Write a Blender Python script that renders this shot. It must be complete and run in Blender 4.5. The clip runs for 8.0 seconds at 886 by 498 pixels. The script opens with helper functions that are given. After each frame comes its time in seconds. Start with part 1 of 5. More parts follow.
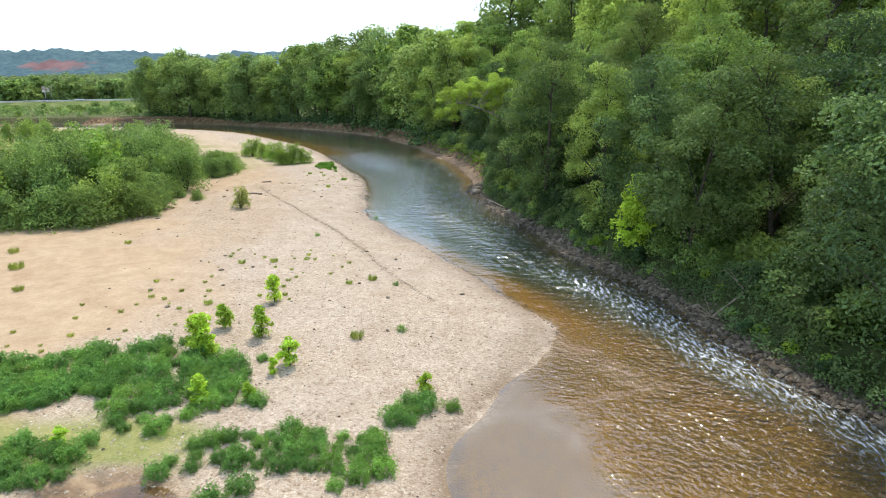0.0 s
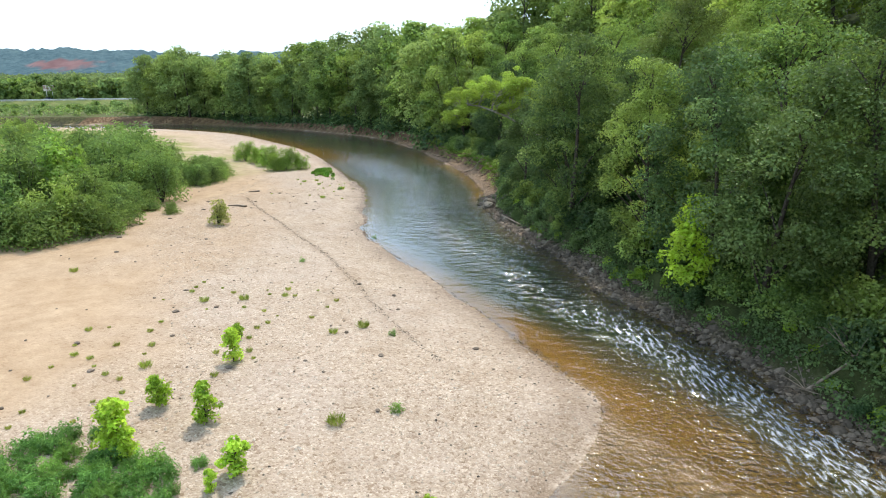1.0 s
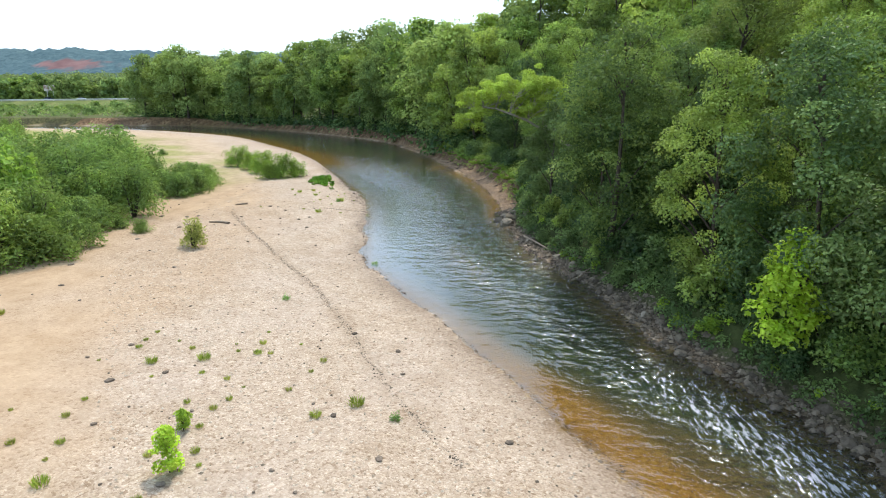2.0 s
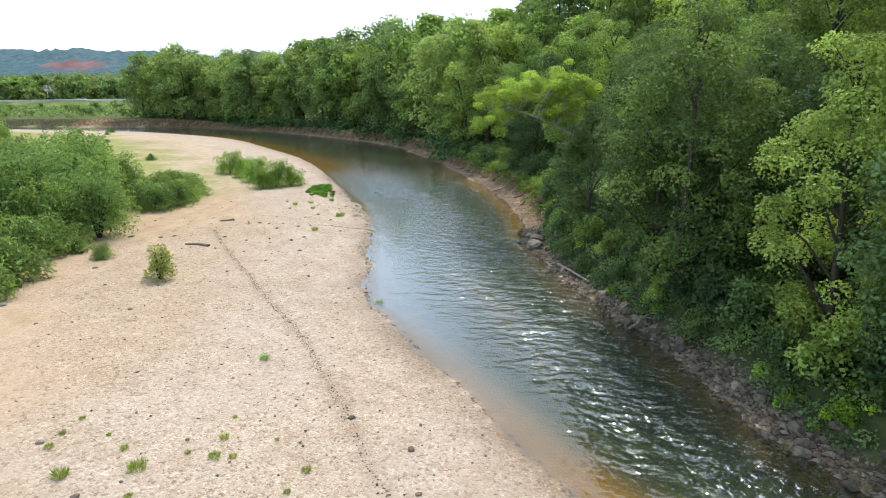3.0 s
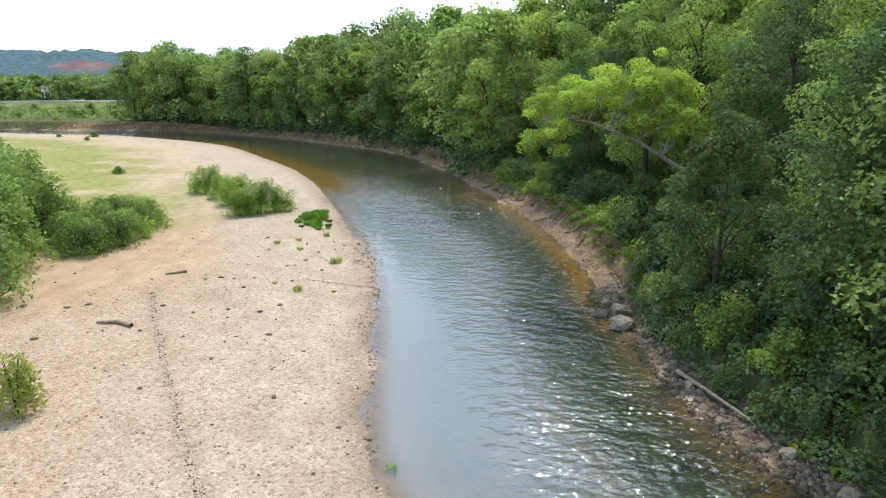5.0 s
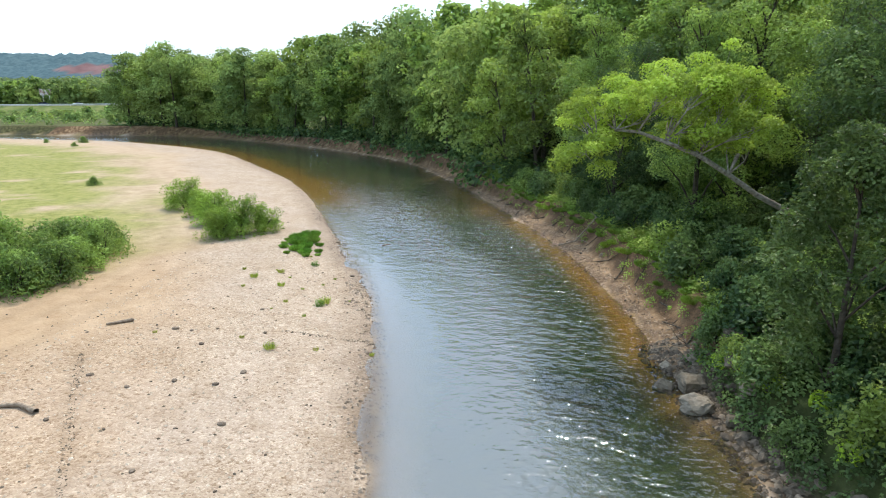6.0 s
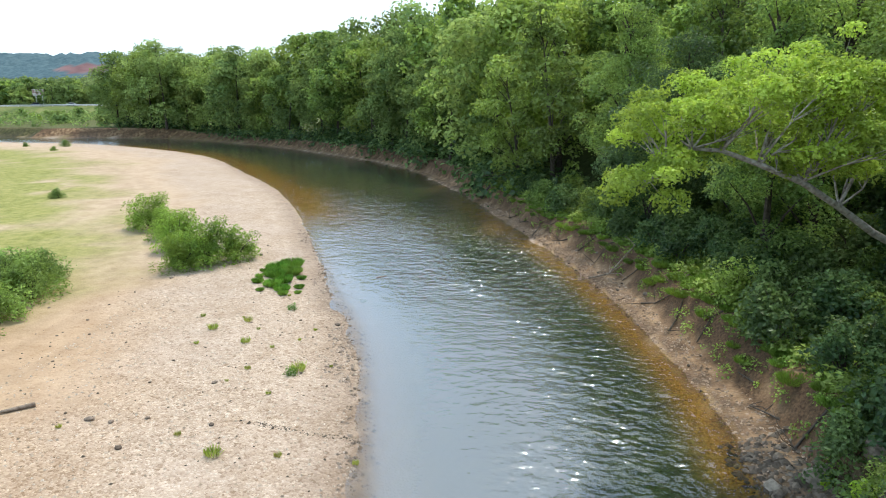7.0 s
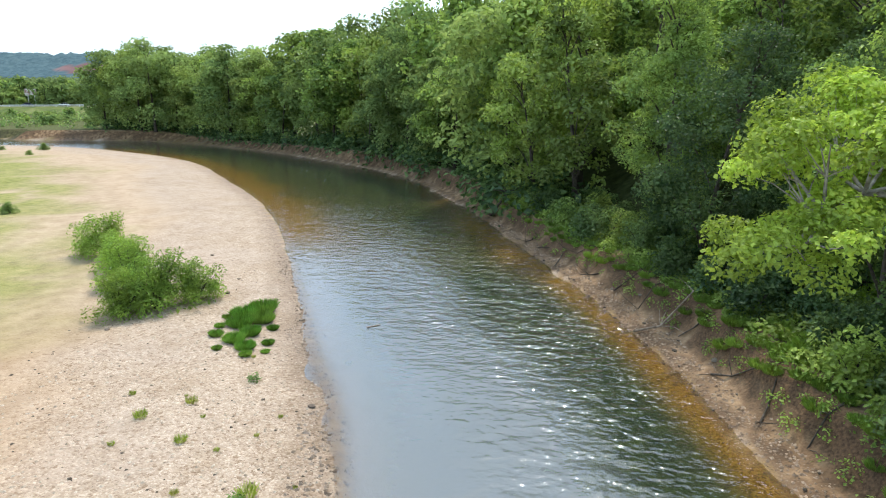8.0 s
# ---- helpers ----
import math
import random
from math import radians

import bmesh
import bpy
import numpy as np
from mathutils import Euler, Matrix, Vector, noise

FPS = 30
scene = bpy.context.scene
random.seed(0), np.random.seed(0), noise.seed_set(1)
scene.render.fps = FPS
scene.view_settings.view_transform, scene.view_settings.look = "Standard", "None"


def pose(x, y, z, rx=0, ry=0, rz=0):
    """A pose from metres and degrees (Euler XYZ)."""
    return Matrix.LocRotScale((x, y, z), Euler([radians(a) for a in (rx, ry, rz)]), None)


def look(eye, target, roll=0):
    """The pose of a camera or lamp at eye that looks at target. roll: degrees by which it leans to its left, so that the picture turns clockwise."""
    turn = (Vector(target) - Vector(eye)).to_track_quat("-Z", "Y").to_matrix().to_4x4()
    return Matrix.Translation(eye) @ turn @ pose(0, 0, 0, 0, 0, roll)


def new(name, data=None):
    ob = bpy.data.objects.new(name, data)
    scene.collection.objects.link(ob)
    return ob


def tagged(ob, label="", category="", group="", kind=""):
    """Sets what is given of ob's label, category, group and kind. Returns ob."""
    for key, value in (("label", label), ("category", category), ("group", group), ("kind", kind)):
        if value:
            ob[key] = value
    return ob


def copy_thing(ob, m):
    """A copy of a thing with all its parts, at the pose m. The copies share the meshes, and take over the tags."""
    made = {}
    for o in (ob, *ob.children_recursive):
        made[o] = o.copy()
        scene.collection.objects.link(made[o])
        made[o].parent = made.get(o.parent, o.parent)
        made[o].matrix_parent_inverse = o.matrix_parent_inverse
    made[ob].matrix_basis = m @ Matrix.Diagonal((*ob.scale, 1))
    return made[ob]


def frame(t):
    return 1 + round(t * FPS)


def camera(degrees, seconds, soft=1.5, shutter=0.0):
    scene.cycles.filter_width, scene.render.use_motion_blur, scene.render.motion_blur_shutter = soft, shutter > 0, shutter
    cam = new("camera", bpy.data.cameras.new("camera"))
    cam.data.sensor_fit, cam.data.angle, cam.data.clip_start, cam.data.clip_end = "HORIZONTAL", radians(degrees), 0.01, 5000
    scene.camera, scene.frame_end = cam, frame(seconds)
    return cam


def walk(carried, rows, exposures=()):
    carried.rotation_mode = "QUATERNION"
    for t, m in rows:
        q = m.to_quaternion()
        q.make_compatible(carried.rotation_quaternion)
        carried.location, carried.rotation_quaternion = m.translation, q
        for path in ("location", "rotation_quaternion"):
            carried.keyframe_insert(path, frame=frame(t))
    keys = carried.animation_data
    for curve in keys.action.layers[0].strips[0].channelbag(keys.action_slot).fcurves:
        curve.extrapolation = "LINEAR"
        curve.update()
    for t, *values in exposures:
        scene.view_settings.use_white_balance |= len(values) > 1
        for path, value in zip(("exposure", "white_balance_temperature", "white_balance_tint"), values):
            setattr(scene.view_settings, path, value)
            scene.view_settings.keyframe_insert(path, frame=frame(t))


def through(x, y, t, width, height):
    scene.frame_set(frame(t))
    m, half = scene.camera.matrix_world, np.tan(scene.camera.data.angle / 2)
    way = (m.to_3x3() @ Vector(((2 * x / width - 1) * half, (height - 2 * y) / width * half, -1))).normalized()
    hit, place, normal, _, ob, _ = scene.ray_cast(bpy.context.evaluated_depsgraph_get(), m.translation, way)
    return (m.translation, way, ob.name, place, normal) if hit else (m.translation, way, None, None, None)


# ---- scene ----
cam = camera(70.7, 8.0, soft=1.0)
PATH = [
    (0, (0.313, 2.303, 10.901), (0.298, 4.235, 10.386), -1.1),
    (0.5, (0.271, 6.43, 10.834), (0.247, 8.362, 10.32), -0.9),
    (1, (0.12, 10.568, 10.729), (0.086, 12.501, 10.217), -0.8),
    (1.5, (-0.185, 14.647, 10.654), (-0.227, 16.581, 10.144), -0.7),
    (3, (-1.645, 27.012, 10.416), (-1.712, 28.946, 9.91), -0.6),
    (3.5, (-2.255, 31.009, 10.375), (-2.328, 32.943, 9.87), -0.6),
    (4, (-2.866, 34.989, 10.364), (-2.944, 36.922, 9.858), -0.5),
    (4.5, (-3.479, 38.948, 10.307), (-3.561, 40.881, 9.803), -0.4),
    (6, (-4.61, 50.93, 10.264), (-4.715, 52.866, 9.772), -0.5),
    (6.5, (-5.008, 55.043, 10.33), (-5.115, 56.978, 9.837), -0.5),
    (7, (-5.354, 59.209, 10.418), (-5.464, 61.144, 9.924), -0.6),
    (7.5, (-5.754, 63.376, 10.46), (-5.865, 65.311, 9.968), -0.5),
    (8, (-6.189, 67.548, 10.514), (-6.3, 69.484, 10.025), -0.3),
]
walk(cam, [(t, look(eye, target, roll)) for t, eye, target, roll in PATH])

# ---- world, sun, exposure ----
SUN_AZ, SUN_EL = 11.0, 58.0          # degrees to the right of +y, and above the horizon
world = bpy.data.worlds.new("world")
scene.world = world
world.use_nodes = True
wn = world.node_tree.nodes
sky = wn.new("ShaderNodeTexSky")
sky.sky_type = "NISHITA"
sky.sun_disc = False
sky.sun_elevation, sky.sun_rotation = radians(SUN_EL), radians(SUN_AZ)
sky.air_density, sky.dust_density, sky.ozone_density = 1.0, 3.2, 1.0
wn["Background"].inputs["Strength"].default_value = 0.17
haze = wn.new("ShaderNodeMix")       # a thin white overcast over the whole sky
haze.data_type = "RGBA"
haze.inputs[0].default_value = 0.5
haze.inputs[7].default_value = (6.6, 8.8, 11.0, 1)
world.node_tree.links.new(sky.outputs[0], haze.inputs[6])
world.node_tree.links.new(haze.outputs[2], wn["Background"].inputs["Color"])
sun = new("sun", bpy.data.lights.new("sun", "SUN"))
sun.data.energy, sun.data.angle, sun.data.color = 2.7, radians(3.0), (1.0, 0.92, 0.78)
a, e = radians(SUN_AZ), radians(SUN_EL)
sun.matrix_world = look((300 * math.sin(a) * math.cos(e), 300 * math.cos(a) * math.cos(e), 300 * math.sin(e)), (0, 0, 0))
scene.view_settings.exposure = 0.32

# ---- noise and small maths ----


def vnoise(x, y, size, seed=0):
    """Smooth value noise in 0..1 with cells of that size."""
    x, y = np.asarray(x, float) / size, np.asarray(y, float) / size
    i, j = np.floor(x), np.floor(y)
    u, v = x - i, y - j
    u, v = u * u * (3 - 2 * u), v * v * (3 - 2 * v)

    def h(p, q):
        s = np.sin(p * 127.1 + q * 311.7 + seed * 74.7) * 43758.5453
        return s - np.floor(s)
    return (h(i, j) * (1 - u) + h(i + 1, j) * u) * (1 - v) + (h(i, j + 1) * (1 - u) + h(i + 1, j + 1) * u) * v


def fbm(x, y, size, seed=0):
    return (vnoise(x, y, size, seed) * 4 + vnoise(x, y, size / 2.1, seed + 1) * 2 + vnoise(x, y, size / 4.3, seed + 2)) / 7


def smooth(lo, hi, v):
    t = np.clip((np.asarray(v, float) - lo) / (hi - lo), 0, 1)
    return t * t * (3 - 2 * t)


def spline(points, n=6):
    """A smooth line through control points."""
    p = np.array(points, float)
    q = np.vstack([2 * p[0] - p[1], p, 2 * p[-1] - p[-2]])
    out = []
    for k in range(len(p) - 1):
        a0, a1, a2, a3 = q[k:k + 4]
        for t in np.arange(n) / n:
            out.append(0.5 * (2 * a1 + (a2 - a0) * t + (2 * a0 - 5 * a1 + 4 * a2 - a3) * t ** 2 + (3 * a1 - a0 - 3 * a2 + a3) * t ** 3))
    out.append(p[-1])
    return np.array(out)


def line_distance(x, y, line):
    x, y = np.asarray(x, float).ravel(), np.asarray(y, float).ravel()
    best = np.full(x.shape, 1e9)
    for (ax, ay), (bx, by) in zip(line[:-1], line[1:]):
        dx, dy = bx - ax, by - ay
        t = np.clip(((x - ax) * dx + (y - ay) * dy) / (dx * dx + dy * dy + 1e-9), 0, 1)
        best = np.minimum(best, np.hypot(x - ax - t * dx, y - ay - t * dy))
    return best


def inside(x, y, poly):
    x, y = np.asarray(x, float).ravel(), np.asarray(y, float).ravel()
    c = np.zeros(x.shape, bool)
    for (ax, ay), (bx, by) in zip(poly, np.roll(poly, -1, axis=0)):
        if ay != by:
            c ^= ((ay > y) != (by > y)) & (x < (bx - ax) * (y - ay) / (by - ay) + ax)
    return c


# ---- the plan: two shores of the river ----
SHORE_BAR = spline([(3, -220), (2, -40), (0.9, 12), (0.5, 21.7), (1.2, 24.5), (2.6, 27.1), (4.4, 30), (6.0, 33.4), (5.2, 36), (3.1, 41),
                    (-2.1, 51.0), (-5.6, 57.7), (-7.3, 62), (-9.0, 75.6), (-11.5, 88), (-14.6, 96.2), (-20, 111), (-28, 130.5), (-40, 151),
                    (-56, 175), (-75, 192), (-100, 207), (-130, 214), (-190, 222), (-700, 240)])
SHORE_BANK = spline([(24, -220), (20, -40), (18, 10), (17, 22), (15.4, 26.6), (14, 33), (13.3, 37.5), (11.5, 42.2), (9.4, 46.8), (8, 53),
                     (5.8, 60), (4.8, 64), (4, 70), (3.4, 76), (3.5, 83), (2.8, 90), (1.5, 98), (-0.2, 106), (-2.5, 114), (-5, 123),
                     (-9, 137), (-19, 160), (-35, 180), (-53, 198), (-82, 220), (-106, 227), (-130, 229), (-190, 238), (-700, 270)])
RIVER = np.vstack([SHORE_BAR, SHORE_BANK[::-1]])
PUDDLE = (-10.2, 18.2)


def water_level(y):
    return -1.4 - 0.7 * smooth(0, 1, (60 - np.asarray(y, float)) / 28)


def plan(x, y):
    """Where points lie: distance to the bar's shore and the bank's shore, whether in the river, and whether on the bank's side."""
    x, y = np.asarray(x, float).ravel(), np.asarray(y, float).ravel()
    dl, dr = line_distance(x, y, SHORE_BAR), line_distance(x, y, SHORE_BANK)
    wet = inside(x, y, RIVER)
    return dl, dr, wet, (dr < dl) & ~wet


def bank_strip(x, y):
    """Width of the bare stony strip below the cut bank."""
    return 0.6 + 1.0 * fbm(x, y, 7, 11) + 0.35 * smooth(74, 79, y) * smooth(122, 108, y)


def height(x, y):
    """The ground's height."""
    x, y = np.asarray(x, float).ravel(), np.asarray(y, float).ravel()
    dl, dr, wet, bank = plan(x, y)
    w = water_level(y)
    # gravel bar
    ref = w + (-1.4 - w) * (1 - np.exp(-dl / 8))
    bar = ref + 1.15 * (1 - np.exp(-(dl / 12) ** 1.3)) + 0.9 * smooth(25, 120, dl) * smooth(400, 100, y)
    bar = bar + 0.08 * (1 - np.exp(-dl / 0.7)) + (fbm(x, y, 9, 3) - 0.5) * 0.35 * smooth(0, 5, dl) + (fbm(x, y, 1.3, 5) - 0.5) * 0.05 * smooth(0.2, 2.5, dl)
    bar = bar - 0.55 * np.exp(-((x - PUDDLE[0]) ** 2 / 2.2 ** 2 + (y - PUDDLE[1]) ** 2 / 1.8 ** 2))
    # wooded bank: a stony strip, a cut edge, then the slope of the hill
    strip = bank_strip(x, y)
    cut = smooth(0, 1.3, dr - strip) * (1.0 + 0.9 * fbm(x, y, 16, 12))
    hill = 0.52 * np.clip(dr - 9, 0, 60) + 0.12 * np.clip(dr - 69, 0, 200)
    hill = hill * smooth(-75, 5, x + 0.35 * (150 - y)) * smooth(330, 170, y)
    right = w + 0.22 * np.minimum(dr, strip) + cut + 0.06 * np.clip(dr - strip, 0, 12) + hill
    right = right + (fbm(x, y, 1.7, 14) - 0.5) * 0.34 * smooth(0.3, 1.5, dr)
    far = smooth(150, 215, y) * smooth(-20, -60, x)
    right = right * (1 - far) + far * (w + smooth(0.6, 2.6, dr) * (0.9 + 1.1 * smooth(-70, -95, x)) + 0.12 * np.minimum(dr, 3) + (fbm(x, y, 6, 15) - 0.5) * 0.5 * smooth(1, 4, dr))
    # river bed, shallow over the riffle
    deep = (0.12 + 0.88 * smooth(33, 52, y)) * (1 - 0.6 * smooth(98, 112, y))
    bed = w - 0.002 - 1.5 * deep * (1 - np.exp(-dl * 0.13)) * (1 - np.exp(-(dr / 2.5) ** 1.7)) - 0.06 * (1 - np.exp(-np.minimum(dl, dr) / 0.6))
    bed = bed + (fbm(x, y, 2.6, 21) - 0.45) * 0.13 * smooth(46, 34, y) * smooth(0, 2, dl) + (fbm(x, y, 0.9, 22) - 0.5) * 0.05 * smooth(0.2, 2, np.minimum(dl, dr))
    bed = bed + (w - 0.32 - bed) * 0.85 * np.exp(-(line_distance(x, y, OLIVE) / 1.5) ** 2)
    bed = bed - 0.35 * np.exp(-line_distance(x, y, CHUTE) ** 2 / 3.0)
    shoal = np.maximum.reduce([smooth(1.5, 0.6, line_distance(x, y, SHOAL)), smooth(0.5, 0.15, line_distance(x, y, LIP)), smooth(0.45, 0.1, line_distance(x, y, LIP2))])
    bed = bed + (w - 0.015 - bed) * shoal * (0.75 + 0.4 * (fbm(x, y, 0.9, 24) - 0.3))
    z = np.where(wet, bed, np.where(bank, right, bar))
    z = z + np.where(dl < dr, (fbm(x, y, 4.2, 6) - 0.5) * (0.24 - 0.17 * smooth(92, 108, y)) * np.exp(-(dl / 1.6) ** 2), (fbm(x, y, 2.4, 16) - 0.5) * 0.30 * np.exp(-(dr / 1.0) ** 2))
    # far land
    z = z + np.clip(np.hypot(x, y - 80) - 700, 0, 4000) * 0.004
    return z


CHUTE = spline([(2.8, 56.6), (6.0, 47), (9.9, 40.5), (11.6, 35.6), (12.8, 31), (14.0, 27.4), (16.0, 24.5), (17.5, 16)])


OLIVE = np.array([(-1.2, 65.0), (0.8, 58.0), (3.0, 52.0)])
SHOAL = np.array([(6.2, 32.0), (7.6, 29.2), (9.4, 27.2)])
LIP = np.array([(3.2, 25.2), (4.9, 23.4), (4.6, 20.5), (4.4, 14)])
LIP2 = np.array([(1.6, 24.7), (4.0, 25.2), (6.6, 26.2), (9.4, 27.2)])


def ground_at(x, y):
    return float(height([x], [y])[0])


# ---- mesh helpers ----


def mesh_from(name, verts, faces, material, smooth_faces=False):
    """A mesh from arrays of vertices and of equal faces (or a list of them)."""
    me = bpy.data.meshes.new(name)
    verts = np.asarray(verts, np.float32)
    faces = np.asarray(faces, np.int32)
    n, k = faces.shape
    me.vertices.add(len(verts))
    me.vertices.foreach_set("co", verts.ravel())
    me.loops.add(n * k)
    me.loops.foreach_set("vertex_index", faces.ravel())
    me.polygons.add(n)
    me.polygons.foreach_set("loop_start", np.arange(0, n * k, k, dtype=np.int32))
    me.polygons.foreach_set("loop_total", np.full(n, k, np.int32))
    me.polygons.foreach_set("use_smooth", np.full(n, smooth_faces))
    me.materials.append(material)
    me.update(calc_edges=True)
    me.validate()
    return me


def part(name, me, parent, label=""):
    ob = new(name, me)
    ob.parent = parent
    return tagged(ob, label)


def point_attribute(me, name, values):
    at = me.attributes.new(name, "FLOAT", "POINT")
    at.data.foreach_set("value", np.asarray(values, np.float32))


# ---- materials ----


def material(name, rough=0.8):
    m = bpy.data.materials.new(name)
    m.use_nodes = True
    t = m.node_tree
    bsdf = t.nodes["Principled BSDF"]
    bsdf.inputs["Roughness"].default_value = rough
    bsdf.inputs["Specular IOR Level"].default_value = 0.3
    return m, t, bsdf


def add(t, kind, **inputs):
    n = t.nodes.new(kind)
    for k, v in inputs.items():
        n.inputs[k.replace("_", " ")].default_value = v
    return n


def coords(t):
    return t.nodes.new("ShaderNodeTexCoord").outputs["Object"]


def noise_tex(t, vec, scale, detail=4.0, rough=0.55):
    n = add(t, "ShaderNodeTexNoise", Scale=scale, Detail=detail, Roughness=rough)
    t.links.new(vec, n.inputs["Vector"])
    return n.outputs["Fac"]


def ramp(t, fac, stops):
    n = t.nodes.new("ShaderNodeValToRGB")
    el = n.color_ramp.elements
    while len(el) < len(stops):
        el.new(0.5)
    for k, (p, c) in enumerate(stops):
        el[k].position, el[k].color = p, (*c, 1)
    t.links.new(fac, n.inputs["Fac"])
    return n.outputs["Color"]


def mix(t, fac, one, two, blend="MIX"):
    n = t.nodes.new("ShaderNodeMix")
    n.data_type, n.blend_type = "RGBA", blend
    for sock, v in ((n.inputs[0], fac), (n.inputs[6], one), (n.inputs[7], two)):
        if isinstance(v, bpy.types.NodeSocket):
            t.links.new(v, sock)
        elif isinstance(v, (int, float)):
            sock.default_value = v
        else:
            sock.default_value = (*v, 1)
    return n.outputs[2]


def maths(t, op, one, two=0.0):
    n = t.nodes.new("ShaderNodeMath")
    n.operation = op
    for sock, v in zip(n.inputs, (one, two)):
        if isinstance(v, bpy.types.NodeSocket):
            t.links.new(v, sock)
        else:
            sock.default_value = v
    return n.outputs[0]


def band(t, v, lo, hi):
    n = t.nodes.new("ShaderNodeMapRange")
    n.interpolation_type = "SMOOTHSTEP"
    n.inputs["From Min"].default_value, n.inputs["From Max"].default_value = lo, hi
    t.links.new(v, n.inputs["Value"])
    return n.outputs["Result"]


def bump(t, bsdf, fac, strength, distance):
    n = add(t, "ShaderNodeBump", Strength=strength, Distance=distance)
    t.links.new(fac, n.inputs["Height"])
    t.links.new(n.outputs["Normal"], bsdf.inputs["Normal"])
    return n


def attribute(t, name):
    n = t.nodes.new("ShaderNodeAttribute")
    n.attribute_name = name
    return n.outputs["Fac"]


def leaf_material(name, dark, light, yellow, through=0.42, gloss=0.018):
    """Leaves: colour by leaf, by clump and by plant, partly letting light through."""
    m = bpy.data.materials.new(name)
    m.use_nodes = True
    t = m.node_tree
    t.nodes.clear()
    out = t.nodes.new("ShaderNodeOutputMaterial")
    geo, info = t.nodes.new("ShaderNodeNewGeometry"), t.nodes.new("ShaderNodeObjectInfo")
    isl = geo.outputs["Random Per Island"]
    c = mix(t, isl, dark, light)
    c = mix(t, maths(t, "MULTIPLY", band(t, info.outputs["Random"], 0.35, 0.95), 0.9), c, yellow)
    n = noise_tex(t, coords(t), 0.55, 3)
    c = mix(t, maths(t, "MULTIPLY", band(t, n, 0.42, 0.68), 0.45), c, yellow)
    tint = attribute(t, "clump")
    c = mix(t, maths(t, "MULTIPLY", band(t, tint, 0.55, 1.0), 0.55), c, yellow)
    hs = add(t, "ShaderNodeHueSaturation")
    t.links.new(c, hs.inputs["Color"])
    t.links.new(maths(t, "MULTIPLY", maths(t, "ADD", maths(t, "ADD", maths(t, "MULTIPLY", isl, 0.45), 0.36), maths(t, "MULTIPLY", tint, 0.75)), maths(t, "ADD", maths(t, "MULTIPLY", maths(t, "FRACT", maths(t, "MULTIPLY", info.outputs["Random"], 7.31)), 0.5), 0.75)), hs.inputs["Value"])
    c = hs.outputs["Color"]
    dif, trn = t.nodes.new("ShaderNodeBsdfDiffuse"), t.nodes.new("ShaderNodeBsdfTranslucent")
    gl = add(t, "ShaderNodeBsdfGlossy", Roughness=0.42)
    gl.inputs["Color"].default_value = (0.9, 0.95, 1, 1)
    t.links.new(c, dif.inputs["Color"])
    t.links.new(mix(t, 0.5, c, (light[0] * 1.6, light[1] * 1.5, light[2]), "MIX"), trn.inputs["Color"])
    s1, s2 = t.nodes.new("ShaderNodeMixShader"), t.nodes.new("ShaderNodeMixShader")
    s1.inputs[0].default_value, s2.inputs[0].default_value = through, gloss
    t.links.new(dif.outputs[0], s1.inputs[1])
    t.links.new(trn.outputs[0], s1.inputs[2])
    t.links.new(s1.outputs[0], s2.inputs[1])
    t.links.new(gl.outputs[0], s2.inputs[2])
    t.links.new(s2.outputs[0], out.inputs["Surface"])
    return m


LEAF_MID = leaf_material("leaf_mid", (0.088, 0.160, 0.045), (0.195, 0.305, 0.08), (0.33, 0.415, 0.09))
LEAF_DARK = leaf_material("leaf_dark", (0.040, 0.086, 0.036), (0.090, 0.162, 0.06), (0.16, 0.225, 0.065))
LEAF_LIGHT = leaf_material("leaf_light", (0.13, 0.25, 0.025), (0.24, 0.39, 0.04), (0.34, 0.45, 0.045))
LEAF_SYCAMORE = leaf_material("leaf_sycamore", (0.066, 0.122, 0.036), (0.13, 0.20, 0.054), (0.21, 0.265, 0.062))
LEAF_WILLOW = leaf_material("leaf_willow", (0.095, 0.175, 0.055), (0.19, 0.295, 0.085), (0.25, 0.35, 0.085))
LEAF_HILL = leaf_material("leaf_hill", (0.13, 0.225, 0.06), (0.26, 0.385, 0.10), (0.40, 0.48, 0.11), 0.46)
LEAF_SAPLING = leaf_material("leaf_sapling", (0.22, 0.39, 0.04), (0.37, 0.55, 0.06), (0.46, 0.59, 0.065), 0.48)
LEAF_OVER = leaf_material("leaf_over", (0.135, 0.25, 0.042), (0.25, 0.375, 0.06), (0.34, 0.43, 0.07), 0.44)
LEAF_BUSH = leaf_material("leaf_bush", (0.12, 0.22, 0.045), (0.24, 0.37, 0.07), (0.30, 0.42, 0.08), 0.46)
LEAF_WEED = leaf_material("leaf_weed", (0.10, 0.22, 0.06), (0.18, 0.34, 0.085), (0.24, 0.40, 0.08), 0.38)
LEAF_GRASS = leaf_material("leaf_grass", (0.22, 0.32, 0.06), (0.34, 0.42, 0.09), (0.42, 0.44, 0.12), 0.52)
# leaves of distant trees, greyed: the haze of distance is in their colour
LEAF_WOODS_HAZED = leaf_material("leaf_woods_hazed", (0.10, 0.15, 0.075), (0.16, 0.22, 0.095), (0.22, 0.27, 0.10), 0.4, 0.0)
LEAF_FAR_HAZED = leaf_material("leaf_far_hazed", (0.12, 0.20, 0.085), (0.21, 0.305, 0.115), (0.30, 0.375, 0.12), 0.44, 0.0)


